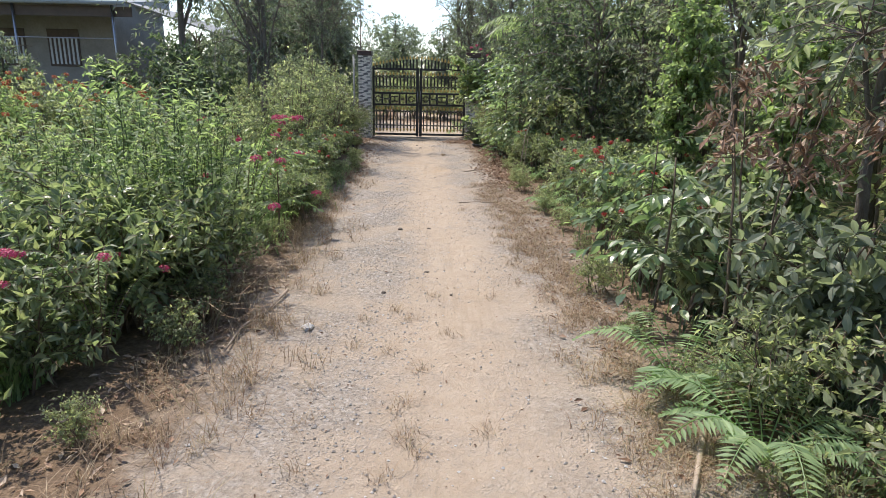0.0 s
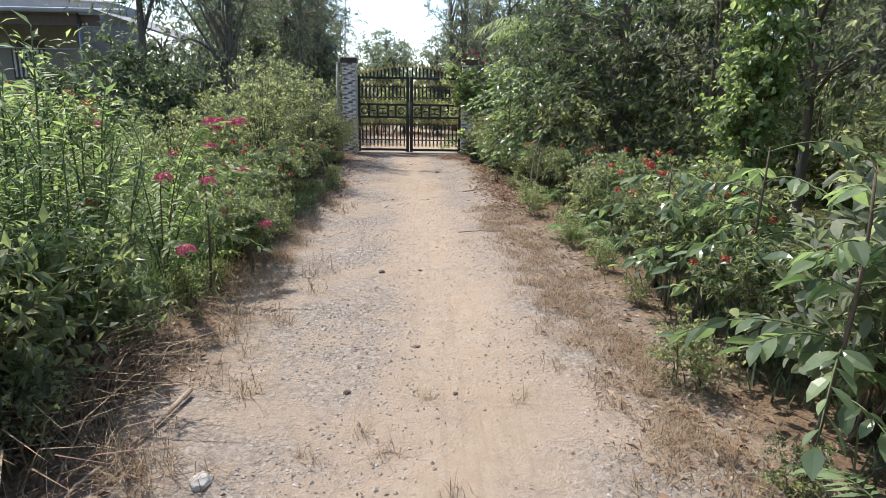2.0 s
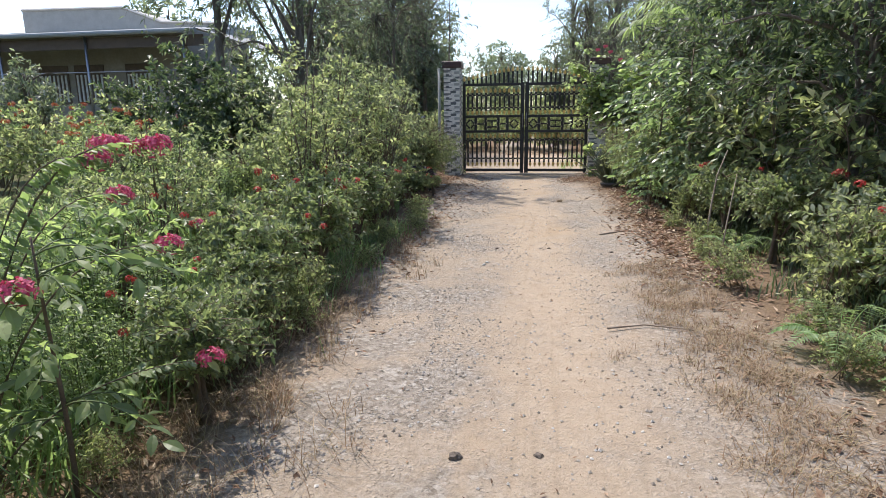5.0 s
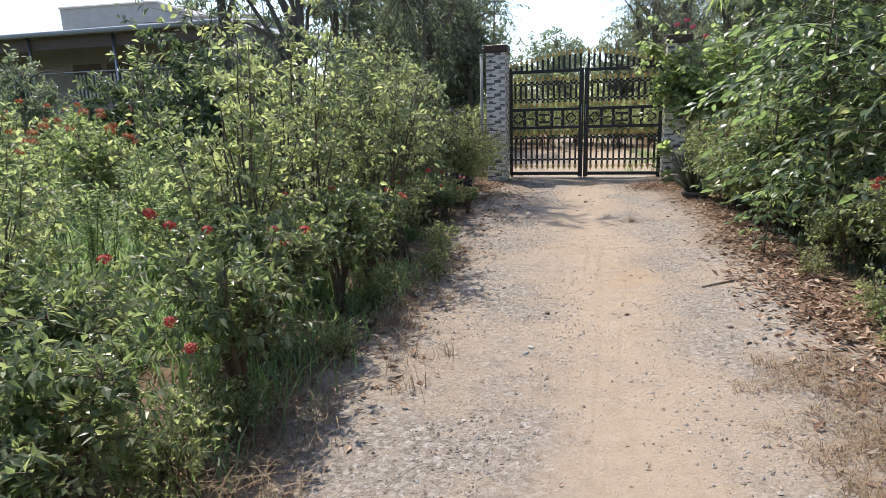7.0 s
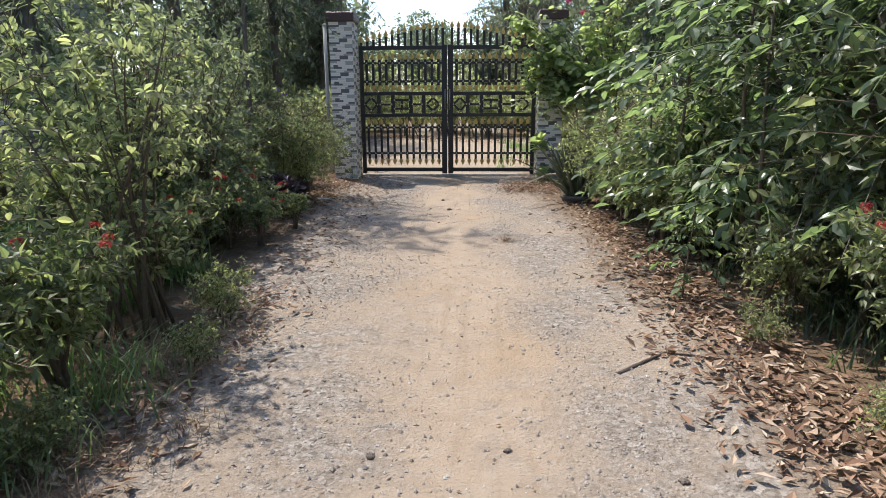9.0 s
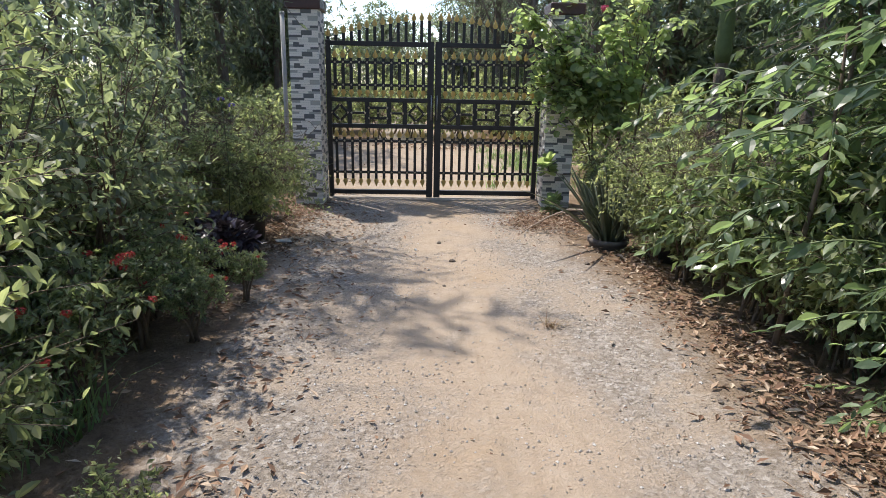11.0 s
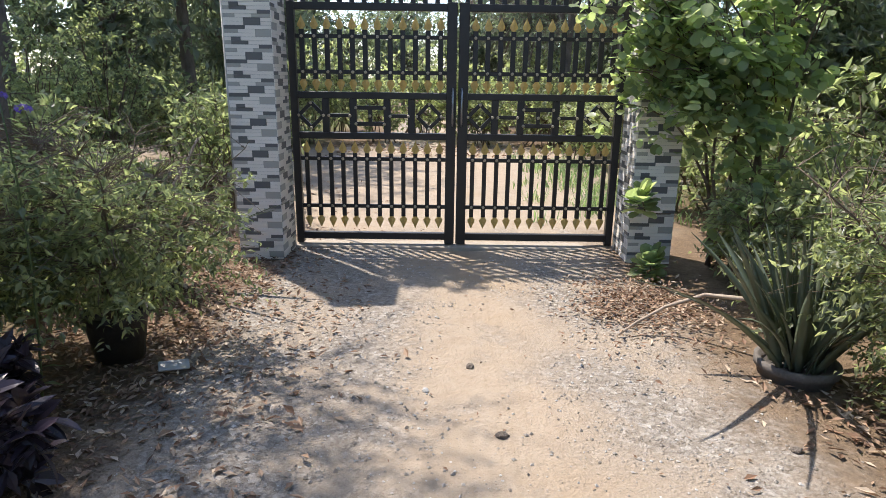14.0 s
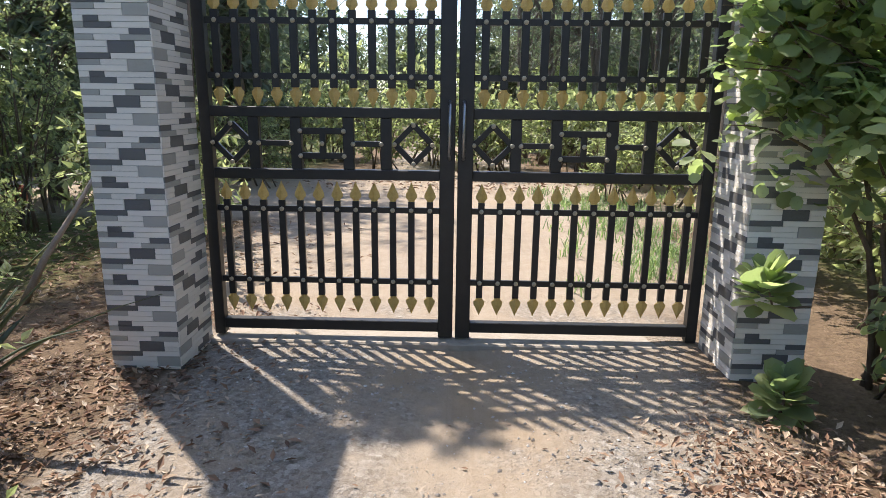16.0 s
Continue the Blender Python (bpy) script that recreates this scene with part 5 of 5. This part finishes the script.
# ---- post beside the pillar ----
post = thing("garden_post", "thin grey concrete post beside the tiled pillar", "post")
part("pole", tube([(-2.02, 0.25, -0.1), (-2.02, 0.25, 2.4)], [0.03, 0.03], 12), MAT_CONCRETE, post, "", True)
part("end_cap", lathe([(0.034, 2.395), (0.034, 2.42), (0.02, 2.435)], 12), MAT_CONCRETE, post, "", True, (-2.02, 0.25, 0))


# ---- loose things on the ground ----
def dead_stick(pts, rad, label, name="dead_stick"):
    ob = new(name, mesh_of(tube(pts, np.linspace(rad, rad * 0.4, len(pts)), 6), MAT_DRY_WOOD, True))
    tagged(ob, label, "stick")


dead_stick([(-0.58, -14.62, 0.03), (-0.62, -15.0, 0.022), (-0.72, -15.4, 0.02), (-0.70, -15.85, 0.02)], 0.014, "long pale dead branch lying at the track's edge")
dead_stick([(1.15, -7.45, 0.02), (1.45, -7.2, 0.025), (1.75, -7.3, 0.03)], 0.012, "dry fallen twig on the leaf litter")
dead_stick([(2.05, -16.6, 0.02), (1.85, -17.0, 0.03), (1.7, -17.3, 0.02)], 0.02, "dry fallen branch beside the ferns")
dead_stick([(0.95, -10.65, 0.02), (1.2, -10.55, 0.02), (1.5, -10.62, 0.02)], 0.008, "thin dry twig on the gravel")
dead_stick([(2.12, -8.15, -0.02), (2.17, -8.05, 0.4), (2.22, -8.0, 0.75), (2.3, -8.0, 1.0)], 0.013, "bare upright dead sapling beside the bushes", "dead_sapling")
dead_stick([(2.05, -8.95, -0.02), (2.1, -8.9, 0.4), (2.15, -8.9, 0.85)], 0.010, "bare upright dead sapling beside the bushes", "dead_sapling")
dead_stick([(1.72, -2.3, 0.22), (1.6, -2.15, 0.30), (1.42, -2.03, 0.28), (1.22, -1.97, 0.18), (1.05, -1.98, 0.08), (0.93, -2.03, 0.015)], 0.016, "long dry palm stalk drooping onto the leaves", "dry_stalk")

dead_stick([(-2.96, 0.5, 0.0), (-2.85, 0.62, 0.3), (-2.7, 0.8, 0.62), (-2.62, 0.95, 0.85)], 0.03, "dead branch leaning in the bare garden soil", "leaning_branch")


def red_pot(x, y, turn):
    ob = thing("flower_pot", "small orange-red plastic flower pot on bare soil", "pot", "red pots in the garden")
    part("pot", lathe([(0.085, 0.0), (0.115, 0.18), (0.125, 0.185), (0.125, 0.22), (0.108, 0.22), (0.1, 0.17)], 18), MAT_POT_RED, ob, "", True)
    part("soil", lathe([(0.098, 0.15), (0.1, 0.175), (0.05, 0.19)], 14), MAT_POT, ob, "dark potting soil", True)
    ob.matrix_basis = pose(x, y, 0.0, 2, 1, turn)


red_pot(-6.6, 4.86, 0)
red_pot(-5.95, 4.7, 70)

plate = new("broken_tile", mesh_of(box(-0.075, -0.05, 0.0, 0.075, 0.05, 0.012, 0.004), MAT_CONCRETE))
plate.matrix_basis = pose(-1.5, -2.5, 0.018, 3, 4, 25)
tagged(plate, "pale broken tile lying among dry leaves", "tile")


def stone(x, y, size, mat, label, seed):
    """A small angular stone, half sunk into the dust."""
    bm = bmesh.new()
    bmesh.ops.create_icosphere(bm, subdivisions=2, radius=1.0)
    q = random.Random(seed)
    sx, sy, sz = q.uniform(0.8, 1.3), q.uniform(0.6, 1.0), q.uniform(0.45, 0.7)
    for v in bm.verts:
        k = 1 + 0.35 * noise.noise(v.co * 1.6 + Vector((seed, 0, 0)))
        v.co = Vector((v.co.x * sx, v.co.y * sy, v.co.z * sz)) * k * size
    me = bpy.data.meshes.new("mesh")
    bm.to_mesh(me)
    bm.free()
    me.materials.append(mat)
    ob = tagged(new("stone", me), label, "stone", "loose stones on the track")
    ob.matrix_basis = pose(x, y, gz(x, y) + size * 0.2, 0, 0, q.uniform(0, 360))


for k, (x, y, size, pale) in enumerate([(-0.26, -15.36, 0.045, 1), (0.20, -12.25, 0.03, 0), (0.55, -13.93, 0.02, 0), (0.21, -14.6, 0.024, 0), (0.77, -14.55, 0.018, 0), (0.54, -12.2, 0.018, 0), (0.04, -8.16, 0.02, 0), (0.58, -8.1, 0.018, 0),
                                        (1.2, -8.3, 0.02, 0), (0.0, -8.82, 0.022, 1), (1.41, -5.66, 0.02, 0), (0.15, -3.08, 0.028, 0), (0.04, -2.42, 0.026, 0), (-0.19, -2.68, 0.02, 1), (0.06, -3.73, 0.018, 0), (-0.02, -8.92, 0.02, 1), (1.35, -3.2, 0.026, 0)]):
    stone(x, y, size, MAT_CONCRETE if pale else MAT_BARK, "pale chalky stone on the dirt track" if pale else "small dark stone on the dirt track", k)


def road_centre(y):
    return 0.05 + 0.75 * np.clip((-y - 0.5) / 14.5, 0, 1)


# pebbles: thick on the shoulders, few in the sandy middle
r = np.random.default_rng(77)
n = 36000
ys = -np.clip(r.uniform(0.2, 19.5, n), 0, 30)
side = np.where(r.uniform(size=n) < 0.62, -1, 1)
xs = road_centre(ys) + side * np.abs(r.normal(0.66, 0.36, n)) - 0.08
bare = np.sin(2.3 * xs + 1.1 * ys) * np.sin(1.3 * ys - 0.8 * xs + 1) + 0.6 * np.sin(5.2 * xs - 3.1 * ys)
xs, ys, side = xs[bare < 0.45], ys[bare < 0.45], side[bare < 0.45]
n = len(xs)
sz = 0.0028 + 0.0095 * r.uniform(size=n) ** 4 + (r.uniform(size=n) < 0.003) * 0.007
oct_v = np.array([(1, 0, 0), (0, 1, 0), (-1, 0, 0), (0, -1, 0), (0, 0, 0.75), (0, 0, -0.5)])
oct_f = np.array([(0, 1, 4), (1, 2, 4), (2, 3, 4), (3, 0, 4), (1, 0, 5), (2, 1, 5), (3, 2, 5), (0, 3, 5)])
ang = r.uniform(0, 6.28, n)
jit = oct_v[None] * r.uniform(0.6, 1.3, (n, 6, 3)) * sz[:, None, None]
c, s = np.cos(ang)[:, None], np.sin(ang)[:, None]
jit = np.stack([jit[..., 0] * c - jit[..., 1] * s, jit[..., 0] * s + jit[..., 1] * c, jit[..., 2]], -1)
pv = jit + np.stack([xs, ys, relief(xs, ys) + sz * 0.25], 1)[:, None]
pf = (np.arange(n)[:, None, None] * 6 + oct_f[None]).reshape(-1, 3)
tagged(new("pebbles", mesh_of((pv.reshape(-1, 3), pf), MAT_PEBBLE)), "loose grey pebbles on the track's gravel shoulders", "gravel", kind="stuff")


def litter(xs, ys, size, seed, name, label, lift=0.012):
    q = np.random.default_rng(seed)
    k = len(xs)
    a = q.uniform(0, 6.28, k)
    W = np.stack([np.cos(a), np.sin(a), q.normal(0, 0.25, k)], 1)
    U = np.array([[0, 0, 1.0]]) + q.normal(0, 0.35, (k, 3))
    S = size * q.uniform(0.5, 1.3, k)
    P = np.stack([xs, ys, relief(xs, ys) + lift * q.uniform(0.3, 1.6, k)], 1)
    tagged(new(name, mesh_of(leaves(P, W, U, S, S * q.uniform(0.3, 0.5, k), 0.3, -0.12), MAT_LITTER)), label, "dry leaves", kind="stuff")


r = np.random.default_rng(78)
k = 5200
ys = np.concatenate([-r.uniform(2.5, 9.5, 3000), -r.uniform(9.5, 18.5, 1200), -r.uniform(1.0, 18, 1900)])
xs = np.concatenate([1.85 + r.normal(0, 0.22, 3000), 1.95 + r.normal(0, 0.22, 1200), -1.02 + r.normal(0, 0.24, 1900)])
litter(xs, ys, 0.058, 1, "fallen_leaves", "brown dry leaves strewn along the track's edges")
ys = -np.concatenate([r.uniform(4.6, 9.6, 650), r.uniform(5.5, 8.6, 350)])
xs = np.concatenate([1.95 + r.normal(0, 0.2, 650), 1.76 + r.normal(0, 0.2, 350)])
litter(xs, ys, 0.072, 8, "large_fallen_leaves", "large curled brown leaves fallen under the trees", 0.03)
ys, xs = -r.uniform(6.2, 9.2, 420), -1.0 + r.normal(0, 0.14, 420)
litter(xs, ys, 0.07, 9, "verge_leaves", "brown leaves drifted under the ixora bushes", 0.02)
ys = -r.uniform(0.8, 19, 1500)
xs = road_centre(ys) + r.uniform(-1.5, 1.2, 1500)
litter(xs, ys, 0.024, 6, "track_debris", "small bits of dry leaf and bark on the track", 0.006)
ys, xs = -1.55 + r.normal(0, 0.3, 2000), 1.25 + r.normal(0, 0.25, 2000)
litter(xs, ys, 0.045, 2, "leaf_pile", "raked pile of dry brown leaves by the pillar", 0.04)
ys, xs = -r.uniform(-0.6, 4.6, 3600), -1.75 + r.normal(0, 0.42, 3600)
litter(xs, ys, 0.045, 3, "leaf_mulch", "dry leaf mulch around the potted shrub")
ys, xs = r.uniform(6.2, 8.6, 700), r.normal(0.1, 1.6, 700)
litter(xs, ys, 0.10, 4, "far_leaf_pile", "dry leaves heaped past the gate", 0.05)
ys, xs = r.uniform(-1.5, 3.5, 2600), -3.0 + r.normal(0, 0.75, 2600)
litter(xs, ys, 0.06, 5, "garden_litter", "dry leaves on the bare garden soil")


def blades(xs, ys, height, lean, mat, seed, name, label, category, width=0.005):
    """Thin curved grass blades as one mesh."""
    q = np.random.default_rng(seed)
    k = len(xs)
    a = q.uniform(0, 6.28, k)
    d = np.stack([np.cos(a), np.sin(a), np.zeros(k)], 1)
    sd = np.stack([-np.sin(a), np.cos(a), np.zeros(k)], 1) * width
    h = (height * q.uniform(0.45, 1.25, k))[:, None]
    ln = (lean * q.uniform(0.3, 1.5, k))[:, None] * h
    b = np.stack([xs, ys, relief(xs, ys) - 0.005], 1)
    up = np.array([[0, 0, 1.0]])
    v = np.stack([b - sd, b + sd, b + up * h * 0.55 + d * ln * 0.35 + sd * 0.8, b + up * h * 0.55 + d * ln * 0.35 - sd * 0.8, b + up * h * (1 - 0.25 * lean) + d * ln], 1)
    o = np.arange(k)[:, None] * 5
    f = (o + np.array([[0, 1, 2, 3]])).tolist() + (o + np.array([[3, 2, 4]])).tolist()
    tagged(new(name, mesh_of((v.reshape(-1, 3), f), mat)), label, category, kind="stuff")


def tufts(r, n, per, x_of, y0, y1, spread, xspread):
    ty = r.uniform(y0, y1, n)
    tx = x_of(ty) + r.normal(0, xspread, n)
    return (np.repeat(tx, per) + r.normal(0, spread, n * per), np.repeat(ty, per) + r.normal(0, spread, n * per))


r = np.random.default_rng(79)
xs, ys = tufts(r, 520, 34, lambda y: road_centre(y) + 1.02 + 0 * y, -18.8, -8.8, 0.05, 0.17)
blades(xs, ys, 0.075, 1.7, MAT_HAY, 1, "dry_grass", "straw-coloured dry grass tufts along the gravel edge", "grass", 0.0018)
xs, ys = tufts(r, 250, 24, lambda y: road_centre(y) - 1.5 + 0 * y, -18.6, -7.0, 0.05, 0.25)
blades(xs, ys, 0.17, 1.4, MAT_HAY, 2, "dry_verge_grass", "brown dry grass under the bushes", "grass", 0.0018)
xs, ys = tufts(r, 26, 26, lambda y: road_centre(y) - 0.35 + 0 * y, -18.4, -14.5, 0.03, 0.35)
blades(xs, ys, 0.085, 1.7, MAT_HAY, 3, "track_grass", "small dry tufts on the track", "grass", 0.0014)
xs, ys = tufts(r, 520, 26, lambda y: -2.35 + 0 * y, -18.5, -5.5, 0.10, 0.38)
xs = np.minimum(xs, -1.7 + 0.1 * np.sin(3 * ys))
blades(xs, ys, 0.30, 0.7, MAT_GRASS, 4, "green_grass", "lush green grass behind the bushes", "grass", 0.006)
xs, ys = tufts(r, 700, 22, lambda y: -4.6 + 0 * y, -17.5, -4.0, 0.14, 1.4)
xs = np.minimum(xs, -2.3 + 0.2 * np.sin(2 * ys))
blades(xs, ys, 0.40, 0.7, MAT_GRASS, 5, "garden_grass", "tall green grass in the garden", "grass", 0.009)
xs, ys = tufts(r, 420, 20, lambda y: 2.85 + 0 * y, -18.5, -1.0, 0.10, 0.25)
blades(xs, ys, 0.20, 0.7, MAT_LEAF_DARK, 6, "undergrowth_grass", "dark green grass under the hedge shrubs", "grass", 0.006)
xs, ys = tufts(r, 90, 22, lambda y: 1.9 + 0 * y, 1.0, 6.5, 0.10, 0.45)
blades(xs, ys, 0.18, 0.8, MAT_GRASS, 7, "lane_grass", "green grass at the lane's edge past the gate", "grass", 0.006)
xs, ys = tufts(r, 60, 10, lambda y: -1.2 + 0 * y, -15.4, -14.4, 0.08, 0.15)
blades(xs, ys, 0.42, 1.3, MAT_HAY, 8, "reed_blades", "long pale drooping grass blades", "grass", 0.005)
rg = np.random.default_rng(91)
xs, ys = rg.uniform(-3.0, -1.35, 2200), rg.uniform(-3.0, -0.35, 2200)
litter(xs, ys, 0.055, 33, "fallen_leaves", "brown fallen leaves beside the tiled pillar")
rg = np.random.default_rng(93)
xs, ys = rg.normal(0.74, 0.025, 46), rg.normal(-4.61, 0.025, 46)
blades(xs, ys, 0.075, 1.7, MAT_HAY, 12, "grass_tuft", "single small dry grass tuft on the bare track", "grass", 0.003)
rg = np.random.default_rng(92)
xs, ys = rg.normal(-1.55, 0.22, 1500), rg.uniform(-13.7, -10.9, 1500)
blades(xs, ys, 0.34, 0.8, MAT_GRASS, 11, "tall_verge_grass", "tall fresh grass under the arching shrub", "grass", 0.005)
rg = np.random.default_rng(90)
xs, ys = rg.normal(-1.3, 0.16, 900), rg.uniform(-10.6, -7.4, 900)
blades(xs, ys, 0.26, 0.8, MAT_GRASS, 9, "verge_grass", "fresh green grass between the ixora bushes", "grass", 0.005)


# ---- house beyond the garden ----
def sheet(p, q, u, v, n, wave=0.03):
    """A corrugated sheet between two edges p-q and u-v, waves running from one edge to the other."""
    p, q, u, v = [np.array(k, float) for k in (p, q, u, v)]
    s = np.linspace(0, 1, n)[:, None]
    w = np.zeros((n, 3))
    w[:, 2] = wave * np.sin(np.arange(n) * math.pi / 2)
    top = np.concatenate([p + (q - p) * s + w, u + (v - u) * s + w])
    pts = np.concatenate([top, top - [0, 0, 0.014]])
    f = [[i, i + 1, n + i + 1, n + i] for i in range(n - 1)] + [[2 * n + i, 3 * n + i, 3 * n + i + 1, 2 * n + i + 1] for i in range(n - 1)]
    f += [[n + i, n + i + 1, 3 * n + i + 1, 3 * n + i] for i in range(n - 1)]
    return pts, f


def house():
    ob = thing("house", "single-storey house with a grey corrugated veranda roof and flat upper block", "house")
    x0, x1, y0, y1 = -29.0, -14.0, 9.6, 15.0
    for q in (box(x0, y0, -0.1, x1, y0 + 0.2, 4.9), box(x0, y0 + 0.2, -0.1, x0 + 0.2, y1, 4.9), box(x1 - 0.2, y0 + 0.2, -0.1, x1, y1, 4.9), box(x0 + 0.2, y1 - 0.2, -0.1, x1 - 0.2, y1, 4.9)):
        part("wall", q, MAT_PLASTER, ob)
    part("plinth", box(x0 - 0.5, 7.0, -0.1, -11.2, y0, 0.9, 0.02), MAT_CONCRETE, ob)
    # upper block, its parapet stepping down to the lower end
    prof = [(-23.6, 4.9), (-13.6, 4.9), (-13.6, 5.42), (-16.6, 5.56), (-18.45, 6.25), (-23.6, 6.32)]
    n = len(prof)
    v = [(x, 12.0, z) for x, z in prof] + [(x, 15.0, z) for x, z in prof]
    part("upper_storey", (v, [list(range(n)), list(range(n, 2 * n))[::-1]] + [[(k + 1) % n, k, n + k, n + (k + 1) % n] for k in range(n)]), MAT_CONCRETE, ob, "bare grey concrete upper block")
    for a, b in zip(prof[2:], prof[3:]):
        part("parapet", tube([(a[0], 11.97, a[1]), (b[0], 11.97, b[1])], [0.06, 0.06], 4), MAT_CONCRETE, ob)
    part("roof_slab", box(x0, y0, 4.9, x1, y1, 4.98), MAT_CONCRETE, ob)
    for wx in (-24.0, -20.3, -18.6, -16.2):
        w = part("window", box(wx - 0.7, y0 - 0.05, 2.0, wx + 0.7, y0 - 0.004, 3.6, 0.01), MAT_WOOD_AND_SHADE, ob, "dark window with white bars")
        for k in range(7):
            part("window_bar", box(wx - 0.6 + k * 0.19, y0 - 0.08, 2.1, wx - 0.52 + k * 0.19, y0 - 0.052, 3.2), MAT_SHUTTER, w)
    part("roof", sheet((x0 - 0.6, 9.6, 4.86), (-12.0, 9.6, 4.86), (x0 - 0.6, 6.9, 4.52), (-12.0, 6.9, 4.52), 240), MAT_ROOF, ob, "grey corrugated metal roof sheet")
    part("side_roof", sheet((-12.0, 12.0, 4.6), (-12.0, 6.9, 4.5), (-7.9, 12.0, 3.3), (-7.9, 6.9, 3.2), 90), MAT_ROOF, ob, "grey corrugated metal side roof")
    part("gutter", tube([(x0 - 0.6, 6.84, 4.46), (-12.0, 6.84, 4.46)], [0.09, 0.09], 10), MAT_ROOF, ob)
    # no real board: a dark strip painting the shade below the roof edge
    part("eave_shade_strip", box(x0 - 0.5, 7.15, 3.95, -11.9, 7.2, 4.34), MAT_WOOD_AND_SHADE, ob, "dark board under the eaves")
    for px in (-27.4, -24.0, -20.4, -16.65, -12.65):
        part("post", tube([(px, 7.08, 0.85), (px, 7.08, 4.4)], [0.05, 0.05], 10), MAT_STEEL, ob, "", True)
    part("post", tube([(-8.3, 7.2, -0.1), (-8.3, 7.2, 3.25)], [0.05, 0.05], 10), MAT_STEEL, ob, "", True)
    part("tie_bar", tube([(-27.4, 7.08, 3.1), (-12.65, 7.08, 3.1)], [0.025, 0.025], 8), MAT_STEEL, ob, "", True)
    part("antenna", join(tube([(-13.6, 12.4, 5.3), (-13.7, 12.4, 7.0)], [0.03, 0.025], 6), *[tube([(-14.05, 12.4, z), (-13.3, 12.4, z)], [0.015, 0.015], 5) for z in (6.2, 6.45, 6.7)]), MAT_STEEL, ob, "thin metal aerial")



house()


# ---- tile strips of the pillars ----
def strip_mesh(w, h, mat, cache={}):
    key = (round(w, 3), round(h, 3), mat.name)
    if key not in cache:
        cache[key] = mesh_of(box(-w / 2 + 0.0008, 0, -h / 2 + 0.0007, w / 2 - 0.0008, 0.008, h / 2 - 0.0007, 0.001), mat)
    return cache[key]


ROW = 0.0277


# One tile of nine rows, from the foot up: pieces as (from, to, first row, rows, colour).
PATTERN = [(0.0, 0.25, 0, 1, "G"), (0.25, 0.6, 0, 1, "W"), (0.6, 1.0, 0, 1, "G"), (0.0, 0.72, 1, 1, "W"), (0.72, 1.0, 1, 1, "D"),
           (0.0, 0.14, 2, 1, "G"), (0.14, 0.5, 2, 1, "D"), (0.5, 1.0, 2, 1, "W"), (0.0, 0.14, 3, 1, "W"), (0.14, 0.34, 3, 1, "D"), (0.34, 1.0, 3, 1, "W"),
           (0.0, 0.66, 4, 1, "W"), (0.66, 1.0, 4, 2, "G"), (0.0, 0.3, 5, 1, "G"), (0.3, 0.66, 5, 1, "W"), (0.0, 0.45, 6, 1, "D"), (0.45, 1.0, 6, 1, "W"),
           (0.0, 0.42, 7, 1, "W"), (0.42, 0.78, 7, 2, "D"), (0.78, 1.0, 7, 1, "W"), (0.0, 0.42, 8, 1, "W"), (0.78, 1.0, 8, 1, "W")]
TMATS = {"W": MAT_TILE_W, "G": MAT_TILE_G, "D": MAT_TILE_D}


def clad(pillar, origin, along, out, width, shift, flip, part_height):
    """Strip tiles over one face: pieces of their own up to part_height, joined above it."""
    rot = Matrix((out.cross(Vector((0, 0, 1))), out, Vector((0, 0, 1)))).transposed().to_euler()
    rest = {"W": [], "G": [], "D": []}
    for tile in range(-1, 11):
        for c, (u0, u1, r0, rows, m) in enumerate(PATTERN):
            z0 = (tile * 9 + r0 + shift) * ROW
            z1 = min(z0 + rows * ROW, 2.388)
            z0 = max(z0, 0.0)
            if z1 - z0 < 0.006:
                continue
            if flip:
                u0, u1 = 1 - u1, 1 - u0
            at = Vector(origin) + Vector(along) * (u0 + u1) / 2 * width + Vector((0, 0, (z0 + z1) / 2)) - out * 0.002 + out * (0.0009 * ((tile * 5 + c * 3) % 4))
            me = strip_mesh((u1 - u0) * width, z1 - z0, TMATS[m])
            if z1 < part_height:
                ob = part("tile_strip", me, None, pillar)
                ob.location, ob.rotation_euler = at, rot
            else:
                mat = Matrix.LocRotScale(at, rot, None)
                rest[m].append(([tuple(mat @ v.co) for v in me.vertices], [list(q.vertices) for q in me.polygons]))
    for m, geos in rest.items():
        if geos:
            tagged(part("tile_strips_rest", join(*geos), TMATS[m], pillar), kind="stuff")


for p, x0, x1, s in PILLARS:
    clad(p, (x0, -0.47, 0.0), Vector((1, 0, 0)), Vector((0, -1, 0)), x1 - x0, -3.5, False, 2.4)
    ix = x1 if s < 0 else x0
    if s < 0:
        clad(p, (ix, -0.478, 0.0), Vector((0, 1, 0)), Vector((1, 0, 0)), 0.418, -1.5, True, 0.85)
    else:
        clad(p, (ix, -0.06, 0.0), Vector((0, -1, 0)), Vector((-1, 0, 0)), 0.418, -1.5, False, 0.85)
